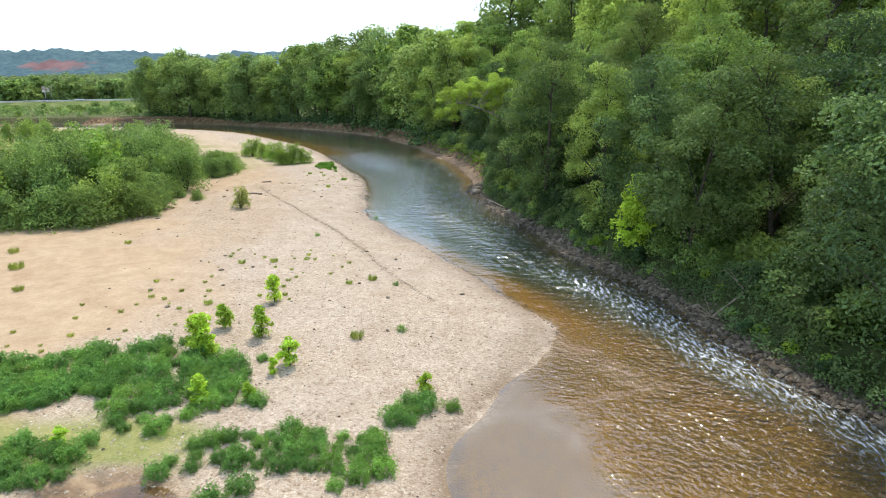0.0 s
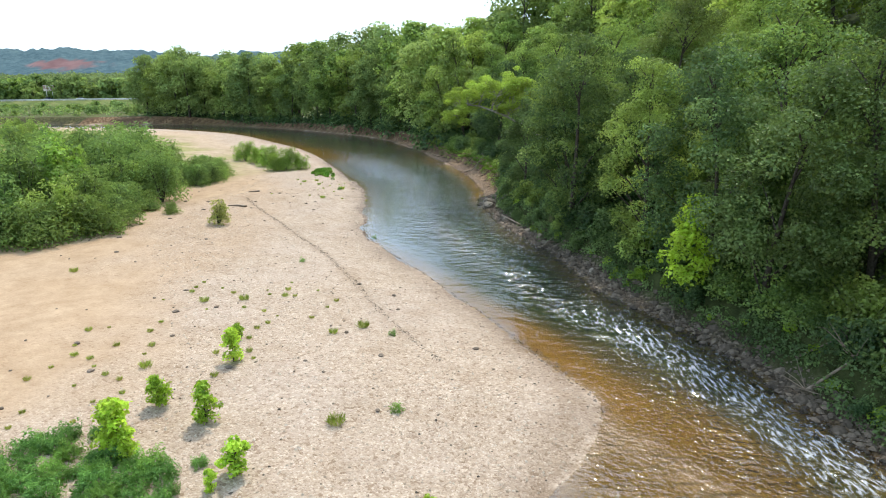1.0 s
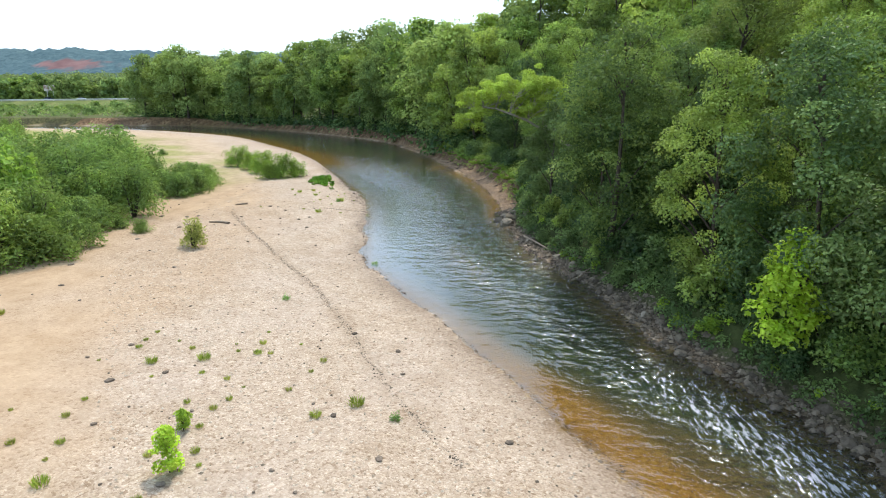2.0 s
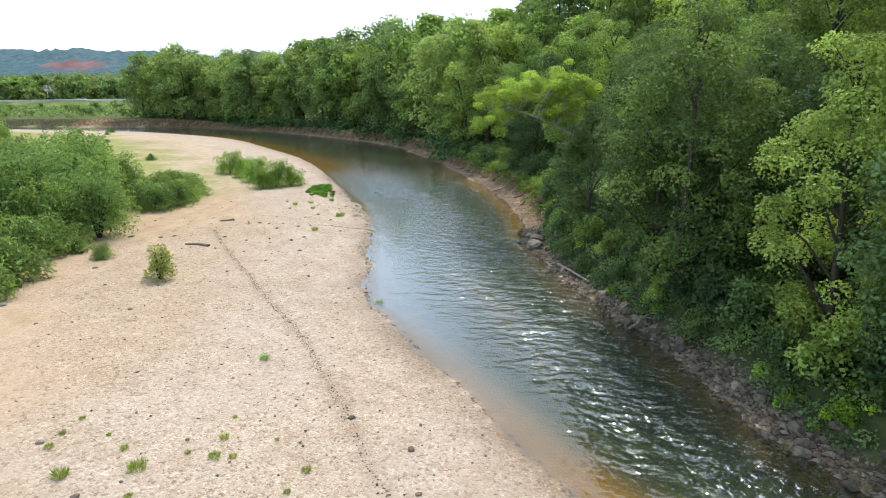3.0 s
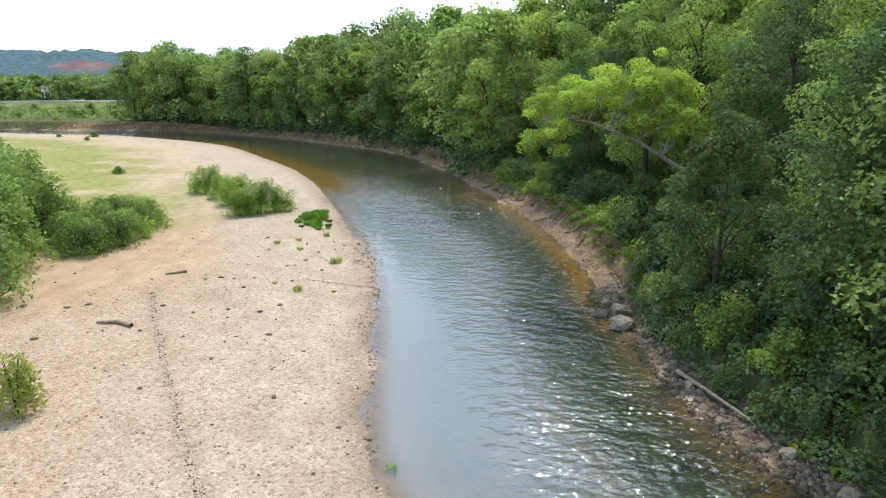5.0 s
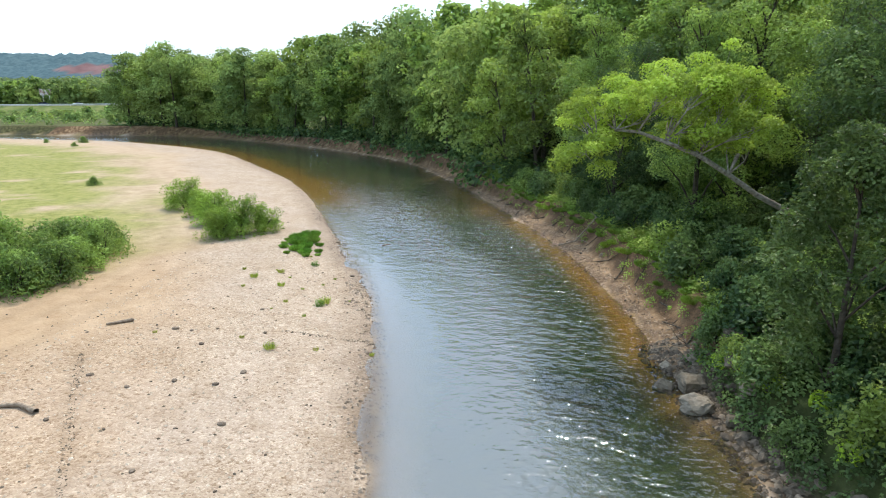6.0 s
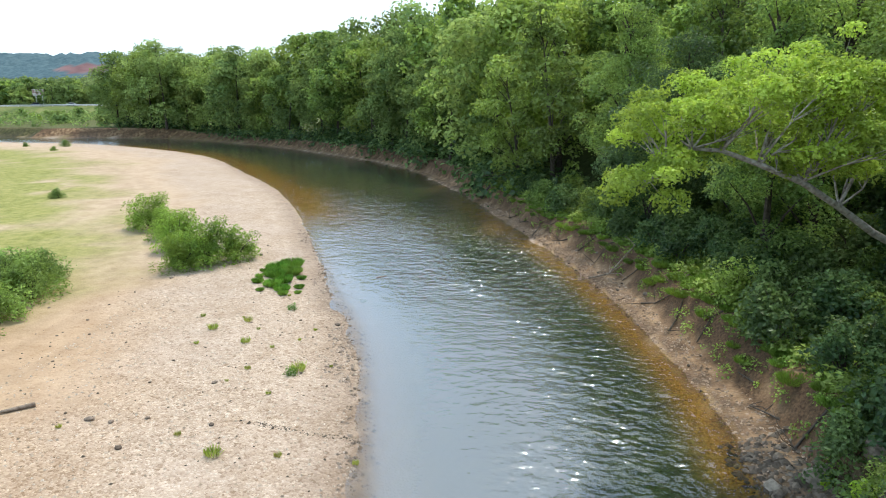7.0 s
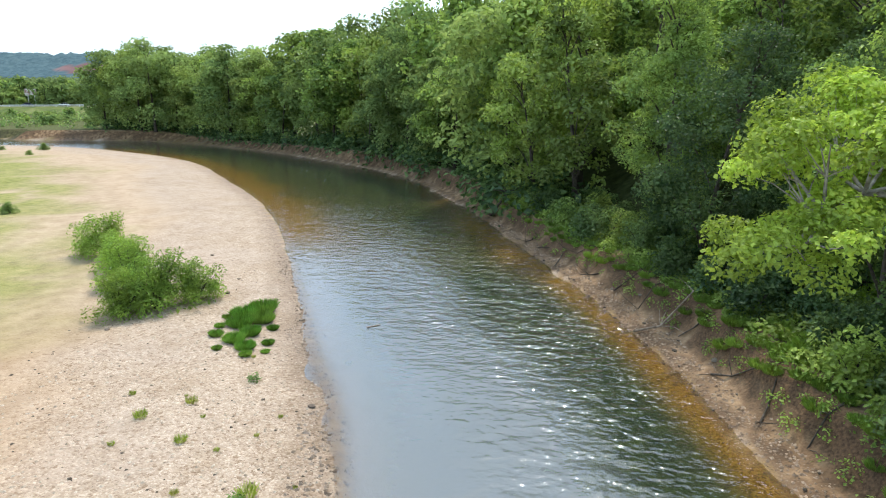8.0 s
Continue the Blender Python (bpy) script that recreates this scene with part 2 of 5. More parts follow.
def bark_material(name, dark, light):
    m, t, b = material(name, 0.9)
    c = coords(t)
    t.links.new(ramp(t, noise_tex(t, c, 6, 6), [(0.3, dark), (0.7, light)]), b.inputs["Base Color"])
    bump(t, b, noise_tex(t, c, 20, 4), 0.5, 0.03)
    return m


BARK = bark_material("bark", (0.035, 0.027, 0.019), (0.11, 0.09, 0.07))
BARK_PALE = bark_material("bark_pale", (0.16, 0.13, 0.10), (0.45, 0.41, 0.36))
DRIFTWOOD = bark_material("driftwood", (0.14, 0.10, 0.07), (0.36, 0.29, 0.22))


def stone_material(name, dark, light):
    m, t, b = material(name, 0.85)
    c = coords(t)
    geo, info = t.nodes.new("ShaderNodeNewGeometry"), t.nodes.new("ShaderNodeObjectInfo")
    r = maths(t, "FRACT", maths(t, "ADD", geo.outputs["Random Per Island"], info.outputs["Random"]))
    col = mix(t, r, dark, light)
    col = mix(t, maths(t, "MULTIPLY", band(t, noise_tex(t, c, 3.5, 6), 0.4, 0.7), 0.5), col, tuple(v * 0.45 for v in dark))
    t.links.new(col, b.inputs["Base Color"])
    bump(t, b, noise_tex(t, c, 14, 6), 0.6, 0.03)
    return m


STONE_PALE = stone_material("stone_pale", (0.36, 0.28, 0.20), (0.60, 0.51, 0.41))
STONE_BOULDER = stone_material("stone_boulder", (0.13, 0.105, 0.075), (0.31, 0.26, 0.20))
STONE_WET = stone_material("stone_wet", (0.15, 0.11, 0.08), (0.40, 0.32, 0.25))
STONE_DARK = stone_material("stone_dark", (0.10, 0.075, 0.055), (0.28, 0.22, 0.17))
STONE_EARTH = stone_material("stone_earth", (0.15, 0.10, 0.065), (0.46, 0.34, 0.24))
# brown-grey bank stone, its colour lowered further for the overhanging trees' shade
STONE_BANK = stone_material("stone_bank", (0.065, 0.05, 0.036), (0.22, 0.175, 0.13))


def ground_material():
    m, t, b = material("ground", 0.92)
    b.inputs["Specular IOR Level"].default_value = 0.15
    c = coords(t)
    fine, mid, wide = noise_tex(t, c, 9, 5), noise_tex(t, c, 1.3, 5), noise_tex(t, c, 0.16, 5)
    v = add(t, "ShaderNodeTexVoronoi", Scale=19.0)
    t.links.new(c, v.inputs["Vector"])
    v2 = add(t, "ShaderNodeTexVoronoi", Scale=2.6)
    t.links.new(c, v2.inputs["Vector"])
    sep = t.nodes.new("ShaderNodeSeparateColor")
    t.links.new(v.outputs["Color"], sep.inputs["Color"])
    sep2 = t.nodes.new("ShaderNodeSeparateColor")
    t.links.new(v2.outputs["Color"], sep2.inputs["Color"])
    gravel = ramp(t, sep.outputs[0], [(0.0, (0.28, 0.205, 0.145)), (0.2, (0.385, 0.30, 0.22)), (0.8, (0.465, 0.375, 0.29)), (1.0, (0.56, 0.475, 0.385))])
    gravel = mix(t, maths(t, "MULTIPLY", band(t, sep2.outputs[1], 0.93, 0.95), 0.10), gravel, (0.2, 0.14, 0.1))
    gravel = mix(t, maths(t, "MULTIPLY", band(t, mid, 0.45, 0.7), 0.25), gravel, (0.33, 0.26, 0.19))
    gravel = mix(t, maths(t, "MULTIPLY", band(t, wide, 0.4, 0.65), 0.4), gravel, (0.44, 0.36, 0.295))
    sand = ramp(t, maths(t, "ADD", maths(t, "MULTIPLY", mid, 0.7), maths(t, "MULTIPLY", fine, 0.3)), [(0.3, (0.38, 0.28, 0.19)), (0.7, (0.49, 0.38, 0.27))])
    col = mix(t, attribute(t, "sand"), gravel, sand)
    v3 = add(t, "ShaderNodeTexVoronoi", Scale=8.5)
    t.links.new(c, v3.inputs["Vector"])
    sep3 = t.nodes.new("ShaderNodeSeparateColor")
    t.links.new(v3.outputs["Color"], sep3.inputs["Color"])
    speck = ramp(t, sep3.outputs[0], [(0.0, (0.58, 0.51, 0.45)), (0.16, (0.86, 0.83, 0.81)), (0.75, (0.99, 0.98, 0.98)), (1.0, (1.12, 1.11, 1.10))])
    col = mix(t, maths(t, "SUBTRACT", 0.85, maths(t, "MULTIPLY", attribute(t, "sand"), 0.55)), col, speck, "MULTIPLY")
    blot = ramp(t, noise_tex(t, c, 0.55, 6, 0.7), [(0.3, (0.84, 0.80, 0.75)), (0.5, (1.0, 1.0, 1.0)), (0.7, (1.10, 1.11, 1.13))])
    col = mix(t, 0.9, col, blot, "MULTIPLY")
    col = mix(t, attribute(t, "ruddy"), col, (0.95, 0.88, 0.79), "MULTIPLY")
    grass = ramp(t, maths(t, "ADD", maths(t, "MULTIPLY", mid, 0.6), maths(t, "MULTIPLY", fine, 0.4)), [(0.3, (0.085, 0.12, 0.02)), (0.48, (0.20, 0.22, 0.045)), (0.72, (0.35, 0.31, 0.11))])
    col = mix(t, attribute(t, "grass"), col, grass)
    soil = ramp(t, mid, [(0.3, (0.075, 0.045, 0.024)), (0.5, (0.22, 0.135, 0.073)), (0.7, (0.42, 0.285, 0.165))])
    col = mix(t, attribute(t, "soil"), col, soil)
    col = mix(t, maths(t, "MULTIPLY", attribute(t, "scarp"), 0.95), col, ramp(t, fine, [(0.35, (0.05, 0.03, 0.018)), (0.65, (0.15, 0.09, 0.05))]))
    # broken stone, with the tree shade over the bank put into its colour
    rubble = ramp(t, sep3.outputs[1], [(0.0, (0.03, 0.022, 0.015)), (0.5, (0.085, 0.062, 0.042)), (1.0, (0.19, 0.15, 0.11))])
    col = mix(t, attribute(t, "rubble"), col, rubble)
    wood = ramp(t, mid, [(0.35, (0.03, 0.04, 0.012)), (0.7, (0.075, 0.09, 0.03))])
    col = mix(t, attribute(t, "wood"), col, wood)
    bed = ramp(t, sep.outputs[1], [(0.0, (0.14, 0.08, 0.010)), (0.5, (0.30, 0.18, 0.018)), (1.0, (0.40, 0.26, 0.045))])
    bed = mix(t, maths(t, "MULTIPLY", attribute(t, "pale_bed"), 0.8), bed, ramp(t, sep.outputs[2], [(0.0, (0.20, 0.165, 0.13)), (1.0, (0.36, 0.31, 0.26))]))
    # olive growth on the bed; at the far bend, painted tree reflection too
    bed = mix(t, maths(t, "MULTIPLY", attribute(t, "algae_mirror"), 0.85), bed, ramp(t, sep.outputs[2], [(0.0, (0.05, 0.055, 0.02)), (1.0, (0.15, 0.125, 0.05))]))
    bed = mix(t, attribute(t, "deep"), bed, ramp(t, mid, [(0.3, (0.055, 0.065, 0.03)), (0.7, (0.17, 0.15, 0.05))]))
    col = mix(t, attribute(t, "bed"), col, bed)
    wet = attribute(t, "wet")
    col = mix(t, maths(t, "MULTIPLY", wet, 0.75), col, (0.42, 0.35, 0.28), "MULTIPLY")
    col = mix(t, maths(t, "MULTIPLY", attribute(t, "trail"), 0.4), col, (0.22, 0.155, 0.10))
    t.links.new(col, b.inputs["Base Color"])
    t.links.new(maths(t, "SUBTRACT", 0.95, maths(t, "MULTIPLY", wet, 0.5)), b.inputs["Roughness"])
    h = maths(t, "ADD", maths(t, "MULTIPLY", v.outputs["Distance"], -0.5), maths(t, "MULTIPLY", fine, 0.7))
    h = maths(t, "ADD", h, maths(t, "MULTIPLY", v3.outputs["Distance"], -1.2))
    bump(t, b, h, 0.5, 0.035)
    return m


def water_material():
    """Clear water: tinted see-through below, mirror by Fresnel, ripples, a painted sky sheen, and white foam with
    painted glints over the riffle.
    """
    m = bpy.data.materials.new("water")
    m.use_nodes = True
    t = m.node_tree
    t.nodes.clear()
    out = t.nodes.new("ShaderNodeOutputMaterial")
    c = coords(t)
    rif = attribute(t, "riffle")
    mp = add(t, "ShaderNodeMapping")
    mp.inputs["Rotation"].default_value = (0, 0, radians(24))
    mp.inputs["Scale"].default_value = (1.0, 1.5, 1.0)
    t.links.new(c, mp.inputs["Vector"])
    small, big, swell = noise_tex(t, mp.outputs[0], 3.4, 1.5, 0.5), noise_tex(t, mp.outputs[0], 0.4, 2), noise_tex(t, mp.outputs[0], 1.15, 1.5, 0.5)
    h = maths(t, "ADD", maths(t, "MULTIPLY", small, 0.28), maths(t, "ADD", maths(t, "MULTIPLY", swell, 0.75), maths(t, "MULTIPLY", big, 0.6)))
    h = maths(t, "MULTIPLY", maths(t, "SUBTRACT", h, 0.815), rif)
    h = maths(t, "ADD", h, maths(t, "MULTIPLY", maths(t, "MULTIPLY", noise_tex(t, c, 4.2, 1.5), attribute(t, "ripple")), 0.22))
    bp = add(t, "ShaderNodeBump", Strength=1.0, Distance=0.38)
    t.links.new(h, bp.inputs["Height"])
    fr = add(t, "ShaderNodeFresnel", IOR=1.52)
    t.links.new(bp.outputs[0], fr.inputs["Normal"])
    clear = t.nodes.new("ShaderNodeBsdfTransparent")
    t.links.new(mix(t, attribute(t, "depth"), (0.86, 0.80, 0.66), (0.46, 0.62, 0.51)), clear.inputs["Color"])
    gl = add(t, "ShaderNodeBsdfGlossy")
    t.links.new(attribute(t, "chop"), gl.inputs["Roughness"])
    gl.inputs["Color"].default_value = (0.84, 0.93, 1.0, 1)
    t.links.new(bp.outputs[0], gl.inputs["Normal"])
    s = t.nodes.new("ShaderNodeMixShader")
    t.links.new(fr.outputs[0], s.inputs[0])
    t.links.new(gl.outputs[0], s.inputs[2])
    sheen = add(t, "ShaderNodeBsdfDiffuse")      # bluish sky reflection painted as a diffuse layer, plus slight silt haze
    sheen.inputs["Color"].default_value = (0.29, 0.32, 0.35, 1)
    t.links.new(bp.outputs[0], sheen.inputs["Normal"])
    s0 = t.nodes.new("ShaderNodeMixShader")
    t.links.new(attribute(t, "sky_sheen"), s0.inputs[0])
    t.links.new(clear.outputs[0], s0.inputs[1])
    t.links.new(sheen.outputs[0], s0.inputs[2])
    t.links.new(s0.outputs[0], s.inputs[1])
    foam_glints = add(t, "ShaderNodeBsdfDiffuse")
    foam_glints.inputs["Color"].default_value = (0.75, 0.78, 0.78, 1)
    mp2 = add(t, "ShaderNodeMapping")
    mp2.inputs["Rotation"].default_value = (0, 0, radians(28))
    mp2.inputs["Scale"].default_value = (3.2, 1.1, 1.0)
    t.links.new(c, mp2.inputs["Vector"])
    fo = attribute(t, "foam_glints")
    fine = noise_tex(t, mp2.outputs[0], 1.9, 5, 0.7)
    f = band(t, maths(t, "ADD", fine, maths(t, "MULTIPLY", fo, 0.16)), 0.61, 0.78)
    f = maths(t, "MULTIPLY", maths(t, "MULTIPLY", f, 0.48), band(t, fo, 0.02, 0.3))
    s2 = t.nodes.new("ShaderNodeMixShader")
    t.links.new(f, s2.inputs[0])
    t.links.new(s.outputs[0], s2.inputs[1])
    t.links.new(foam_glints.outputs[0], s2.inputs[2])
    t.links.new(s2.outputs[0], out.inputs["Surface"])
    return m


GROUND, WATER = ground_material(), water_material()

# ---- ground: one sheet to the horizon ----
GRASS_FLAT = np.array([(-31, 92), (-36, 103), (-46, 116), (-58, 137), (-74, 158), (-92, 176), (-140, 196), (-300, 215), (-300, 60), (-60, 60), (-45, 84)], float)
TRAIL = spline([(-21.5, 75), (-18.8, 70), (-13.4, 60.9), (-8.6, 53.0), (-3.2, 41.2), (-0.6, 36.5)])


TRACK = spline([(-31, 60), (-26.5, 72), (-24.5, 86), (-26.5, 94), (-35, 112), (-48, 134), (-70, 160)])


def steps(edges):
    """Grid lines: (from, to, spacing) stretches one after another."""
    out = [edges[0][0]]
    for lo, hi, d in edges:
        n = max(1, round((hi - lo) / d))
        out += list(lo + (hi - lo) * (np.arange(n) + 1) / n)
    return np.array(out)


def growing(start, end, first, factor=1.35):
    v, d, out = start, first, []
    while abs(v) < abs(end):
        v += d * (1 if end > start else -1)
        d *= factor
        out.append(v)
    return out


gx = np.array(sorted(growing(-160, -4500, 6)) + list(steps([(-160, -60, 2.5), (-60, -26, 0.8), (-26, 24, 0.5), (24, 60, 1.5), (60, 160, 5)])) + growing(160, 4500, 7))
gy = np.array(sorted(growing(-20, -4500, 6)) + list(steps([(-20, 14, 2), (14, 112, 0.5), (112, 150, 0.8), (150, 240, 1.5), (240, 420, 5)])) + growing(420, 4800, 8))
X, Y = np.meshgrid(gx, gy)
x, y = X.ravel(), Y.ravel()
z = height(x, y)
nx, ny = len(gx), len(gy)
idx = np.arange(nx * ny).reshape(ny, nx)
quads = np.stack([idx[:-1, :-1], idx[:-1, 1:], idx[1:, 1:], idx[1:, :-1]], -1).reshape(-1, 4)
ground_me = mesh_from("ground", np.stack([x, y, z], 1), quads, GROUND, True)
dl, dr, wet, bank = plan(x, y)
w = water_level(y)
nz = fbm(x, y, 6, 31)
bar = ~wet & ~bank
edge = dr - bank_strip(x, y) + (nz - 0.5) * 0.8
sand = np.maximum(smooth(0, 6, dl - 15 + 8 * smooth(66, 86, y) + (nz - 0.5) * 8) * bar, bank * 0.6 * smooth(72, 76, y))
flat = bar * smooth(-9, 3, np.where(inside(x, y, GRASS_FLAT), 1, -1) * line_distance(x, y, np.vstack([GRASS_FLAT, GRASS_FLAT[:1]])) + (nz - 0.5) * 14)
mudd = np.exp(-((x - PUDDLE[0]) ** 2 / 2.6 ** 2 + (y - PUDDLE[1]) ** 2 / 2.1 ** 2))
patch = np.exp(-((x + 13.5) ** 2 / 6.0 ** 2 + (y - 20.8) ** 2 / 2.8 ** 2))
grass = np.maximum(flat * smooth(0.1, 0.4, fbm(x, y, 4.5, 34)) * 0.88, smooth(0.35, 0.75, patch + (fbm(x, y, 1.5, 35) - 0.5) * 0.8) * bar * 0.8)
grass = np.maximum(grass, (~wet & (y > 232) | (bank & (x < -60) & (dr > 7))) * 0.9)
grass = np.maximum(grass, smooth(13, -4, y + (nz - 0.5) * 12) * bar * 0.6)
soil = bank * smooth(0, 0.4, edge) * smooth(2.6, 1.6, edge) * (0.5 + 0.5 * smooth(70, 76, y))
soil = np.maximum(soil, bank * smooth(0.1, 0.6, dr) * smooth(0.32, 0.6, fbm(x, y, 1.8, 39)) * smooth(1.2, 0.8, edge) * 0.85)
soil = np.maximum(soil, bank * smooth(77, 73, y) * smooth(0.6, 0.2, edge))
soil = np.maximum(soil, bank * smooth(73, 77, y) * smooth(1.4, 0.8, edge) * (0.75 + 0.25 * fbm(x, y, 3, 40)))
soil = np.maximum(soil, bank * (x < -70) * smooth(6, 4, dr) * smooth(0.2, 0.8, dr))
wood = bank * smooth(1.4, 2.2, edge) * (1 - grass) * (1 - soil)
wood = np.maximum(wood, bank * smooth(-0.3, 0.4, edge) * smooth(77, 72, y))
soil = np.maximum(soil, smooth(0.3, 0.55, mudd) * 0.8)
grass = grass * (1 - smooth(0.3, 0.5, mudd))
wood = np.maximum(wood, 0.8 * (~wet & (y > 232)))
wood = np.maximum(wood, smooth(450, 700, np.hypot(x, y)) * 0.8)
rubble = bank * smooth(79, 74, y + (nz - 0.5) * 4) * smooth(1.6, 0.6, edge)
# past y 122 the olive bed colour stands in for mirrored trees
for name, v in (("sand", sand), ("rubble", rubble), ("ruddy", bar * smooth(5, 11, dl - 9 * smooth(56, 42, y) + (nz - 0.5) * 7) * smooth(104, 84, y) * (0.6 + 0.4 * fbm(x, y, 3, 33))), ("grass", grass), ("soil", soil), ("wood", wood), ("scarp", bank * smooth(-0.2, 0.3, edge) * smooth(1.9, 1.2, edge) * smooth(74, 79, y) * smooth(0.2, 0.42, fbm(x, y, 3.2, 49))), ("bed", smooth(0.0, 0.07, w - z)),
                ("deep", smooth(0.2, 0.65, w - z)), ("algae_mirror", np.maximum(smooth(77, 71, y + (nz - 0.5) * 6) * smooth(30, 38, y) * smooth(1.5, 3.0, dl) * (1 - 0.75 * np.exp(-(line_distance(x, y, OLIVE) / 2.0) ** 2)), 0.35 * smooth(34, 29, y) * smooth(0.25, 0.6, nz)) + 0.85 * smooth(122, 134, y) * smooth(3, 7, dl + (nz - 0.5) * 6)), ("pale_bed", smooth(6.5, 3.0, dl) * smooth(42, 52, y) * smooth(119, 109, y + (nz - 0.5) * 5)), ("wet", np.where(bar, np.maximum(smooth(0.16, 0.02, z - w + (nz - 0.5) * 0.1), 0.45 * smooth(2.2, 1.0, dl + (fbm(x, y, 1.2, 48) - 0.5) * 1.6)), bank * smooth(0.3, 0.05, z - w))),
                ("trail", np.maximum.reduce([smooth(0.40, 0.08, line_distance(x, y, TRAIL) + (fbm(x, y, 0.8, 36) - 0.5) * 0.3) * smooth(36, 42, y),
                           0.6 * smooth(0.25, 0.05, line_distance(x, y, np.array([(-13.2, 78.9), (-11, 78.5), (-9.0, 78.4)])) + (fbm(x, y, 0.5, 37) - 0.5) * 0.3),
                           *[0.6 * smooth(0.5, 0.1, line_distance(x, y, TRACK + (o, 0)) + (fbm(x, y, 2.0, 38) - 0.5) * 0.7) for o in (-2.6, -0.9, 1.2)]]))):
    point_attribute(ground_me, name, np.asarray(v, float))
tagged(new("ground", ground_me), "pale gravel bar, sand and wooded river bank", "ground", kind="structure")

# ---- water ----
wx = steps([(-700, -160, 30), (-160, -60, 3), (-60, -22, 1.0), (-22, 22, 0.25), (22, 30, 2)])
wy = steps([(-220, 12, 8), (12, 100, 0.25), (100, 150, 1), (150, 290, 2)])
X, Y = np.meshgrid(wx, wy)
x, y = X.ravel(), Y.ravel()
dl, dr, wet, bank = plan(x, y)
near = np.minimum(dl, dr)
keep = wet | (near < 3.5)
chute = line_distance(x, y, CHUTE)
patchy = fbm(x, y, 9, 45)
riffle = 0.10 + (0.28 + 0.6 * patchy) * smooth(150, 105, y) * smooth(1.5, 6, dl)
riffle = riffle + 0.34 * smooth(10, 3, dr) * smooth(135, 95, y) * smooth(0.4, 2, dr)
riffle = np.maximum(riffle, 0.75 * smooth(72, 55, y) * smooth(4.0 + 1.5 * smooth(52, 42, y), 9, dl))
riffle = np.clip(np.maximum(riffle, 1.0 * smooth(3.5, 0.5, chute)), 0, 1)
foam_glints = 0.95 * smooth(3.0, 0.3, chute + (fbm(x, y, 2.2, 41) - 0.5) * 1.6) * smooth(50, 38, y)
# away from the chute, faint white flecks stand in for sky glints
foam_glints = np.maximum(foam_glints, 0.10 * smooth(78, 62, y) * smooth(8, 3, chute + (fbm(x, y, 5, 42) - 0.5) * 5) * smooth(1.5, 4, dl))
foam_glints = np.maximum(foam_glints, 0.12 * smooth(100, 80, y) * smooth(7, 3, dr) * smooth(0.8, 2.5, dr) * smooth(0.35, 0.6, fbm(x, y, 6, 47)))
riffle = np.maximum(riffle * (1 - 0.5 * smooth(58, 70, y) * smooth(100, 86, y)) * (1 - 0.5 * smooth(38, 31, y) * smooth(3, 4.5, chute)), 0.22 * smooth(36, 32, y))
pool = smooth(6.6, 4.4, x + 0.25 * (y - 24) + (fbm(x, y, 3, 46) - 0.5) * 3) * smooth(34, 30, y)
riffle = riffle * (1 - 0.9 * pool)
foam_glints = np.clip(foam_glints, 0, 1) * smooth(12, 20, y) * wet * (1 - pool)
wave = ((fbm(x, y * 0.6, 1.1, 43) - 0.5) * 0.30 * smooth(2.4, 0.4, chute) * smooth(60, 42, y) + (fbm(x, y, 0.8, 44) - 0.5) * 0.05 * smooth(70, 50, y)) * smooth(0, 1.0, near) * wet
z = water_level(y) + wave
idx = np.arange(len(wx) * len(wy)).reshape(len(wy), len(wx))
quads = np.stack([idx[:-1, :-1], idx[:-1, 1:], idx[1:, 1:], idx[1:, :-1]], -1).reshape(-1, 4)
quads = quads[keep[quads].any(1)]
used, inv = np.unique(quads, return_inverse=True)
water_me = mesh_from("water", np.stack([x, y, z], 1)[used], inv.reshape(-1, 4), WATER, True)
point_attribute(water_me, "riffle", riffle[used])
point_attribute(water_me, "foam_glints", foam_glints[used])
point_attribute(water_me, "ripple", (smooth(40, 31, y) * (1 - pool) + 0.25 * smooth(84, 74, y) * smooth(2, 7, dl) + 0.12)[used])
chop = 0.035 + 0.03 * riffle + 0.01 * smooth(140, 100, y) * smooth(2.5, 8, dr + 3 * (patchy - 0.5)) * smooth(40, 62, y) * smooth(3, 9, dl) + 0.05 * pool
point_attribute(water_me, "chop", chop[used])
# painted sky reflection along the bar's shore and over the pool
point_attribute(water_me, "sky_sheen", np.maximum(0.42 * smooth(0.0, 0.9, dl) * smooth(1.5, 6.0, dr + 5 * (patchy - 0.5)) * smooth(122, 108, y) * smooth(46, 64, y) * smooth(9.0, 5.0, dl - 2 * smooth(70, 90, y) + 3 * (patchy - 0.5)) + 0.04, 0.13 * pool)[used])
point_attribute(water_me, "depth", smooth(0.08, 0.8, water_level(y) - height(x, y))[used])
tagged(new("water", water_me), "clear shallow river water with ripples and a white riffle", "river", kind="structure")

# a muddy puddle in a hollow of the bar
ang = np.arange(40) * 2 * np.pi / 40
pr = 1.0 + 0.18 * np.sin(ang * 3 + 1) + 0.1 * np.sin(ang * 5)
pz = float(height([PUDDLE[0]], [PUDDLE[1]])[0]) + 0.2
ring = np.stack([PUDDLE[0] + 2.3 * pr * np.cos(ang), PUDDLE[1] + 1.9 * pr * np.sin(ang), np.full(40, pz)], 1)
tri = [(40, k, (k + 1) % 40) for k in range(40)]
tagged(new("puddle", mesh_from("puddle", np.vstack([ring, [(PUDDLE[0], PUDDLE[1], pz)]]), tri, WATER)), "shallow brown puddle on the gravel bar", "puddle", kind="structure")

# ---- plants: builders ----
rng = np.random.default_rng(7)


def unit(v):
    return v / (np.linalg.norm(v, axis=-1, keepdims=True) + 1e-9)


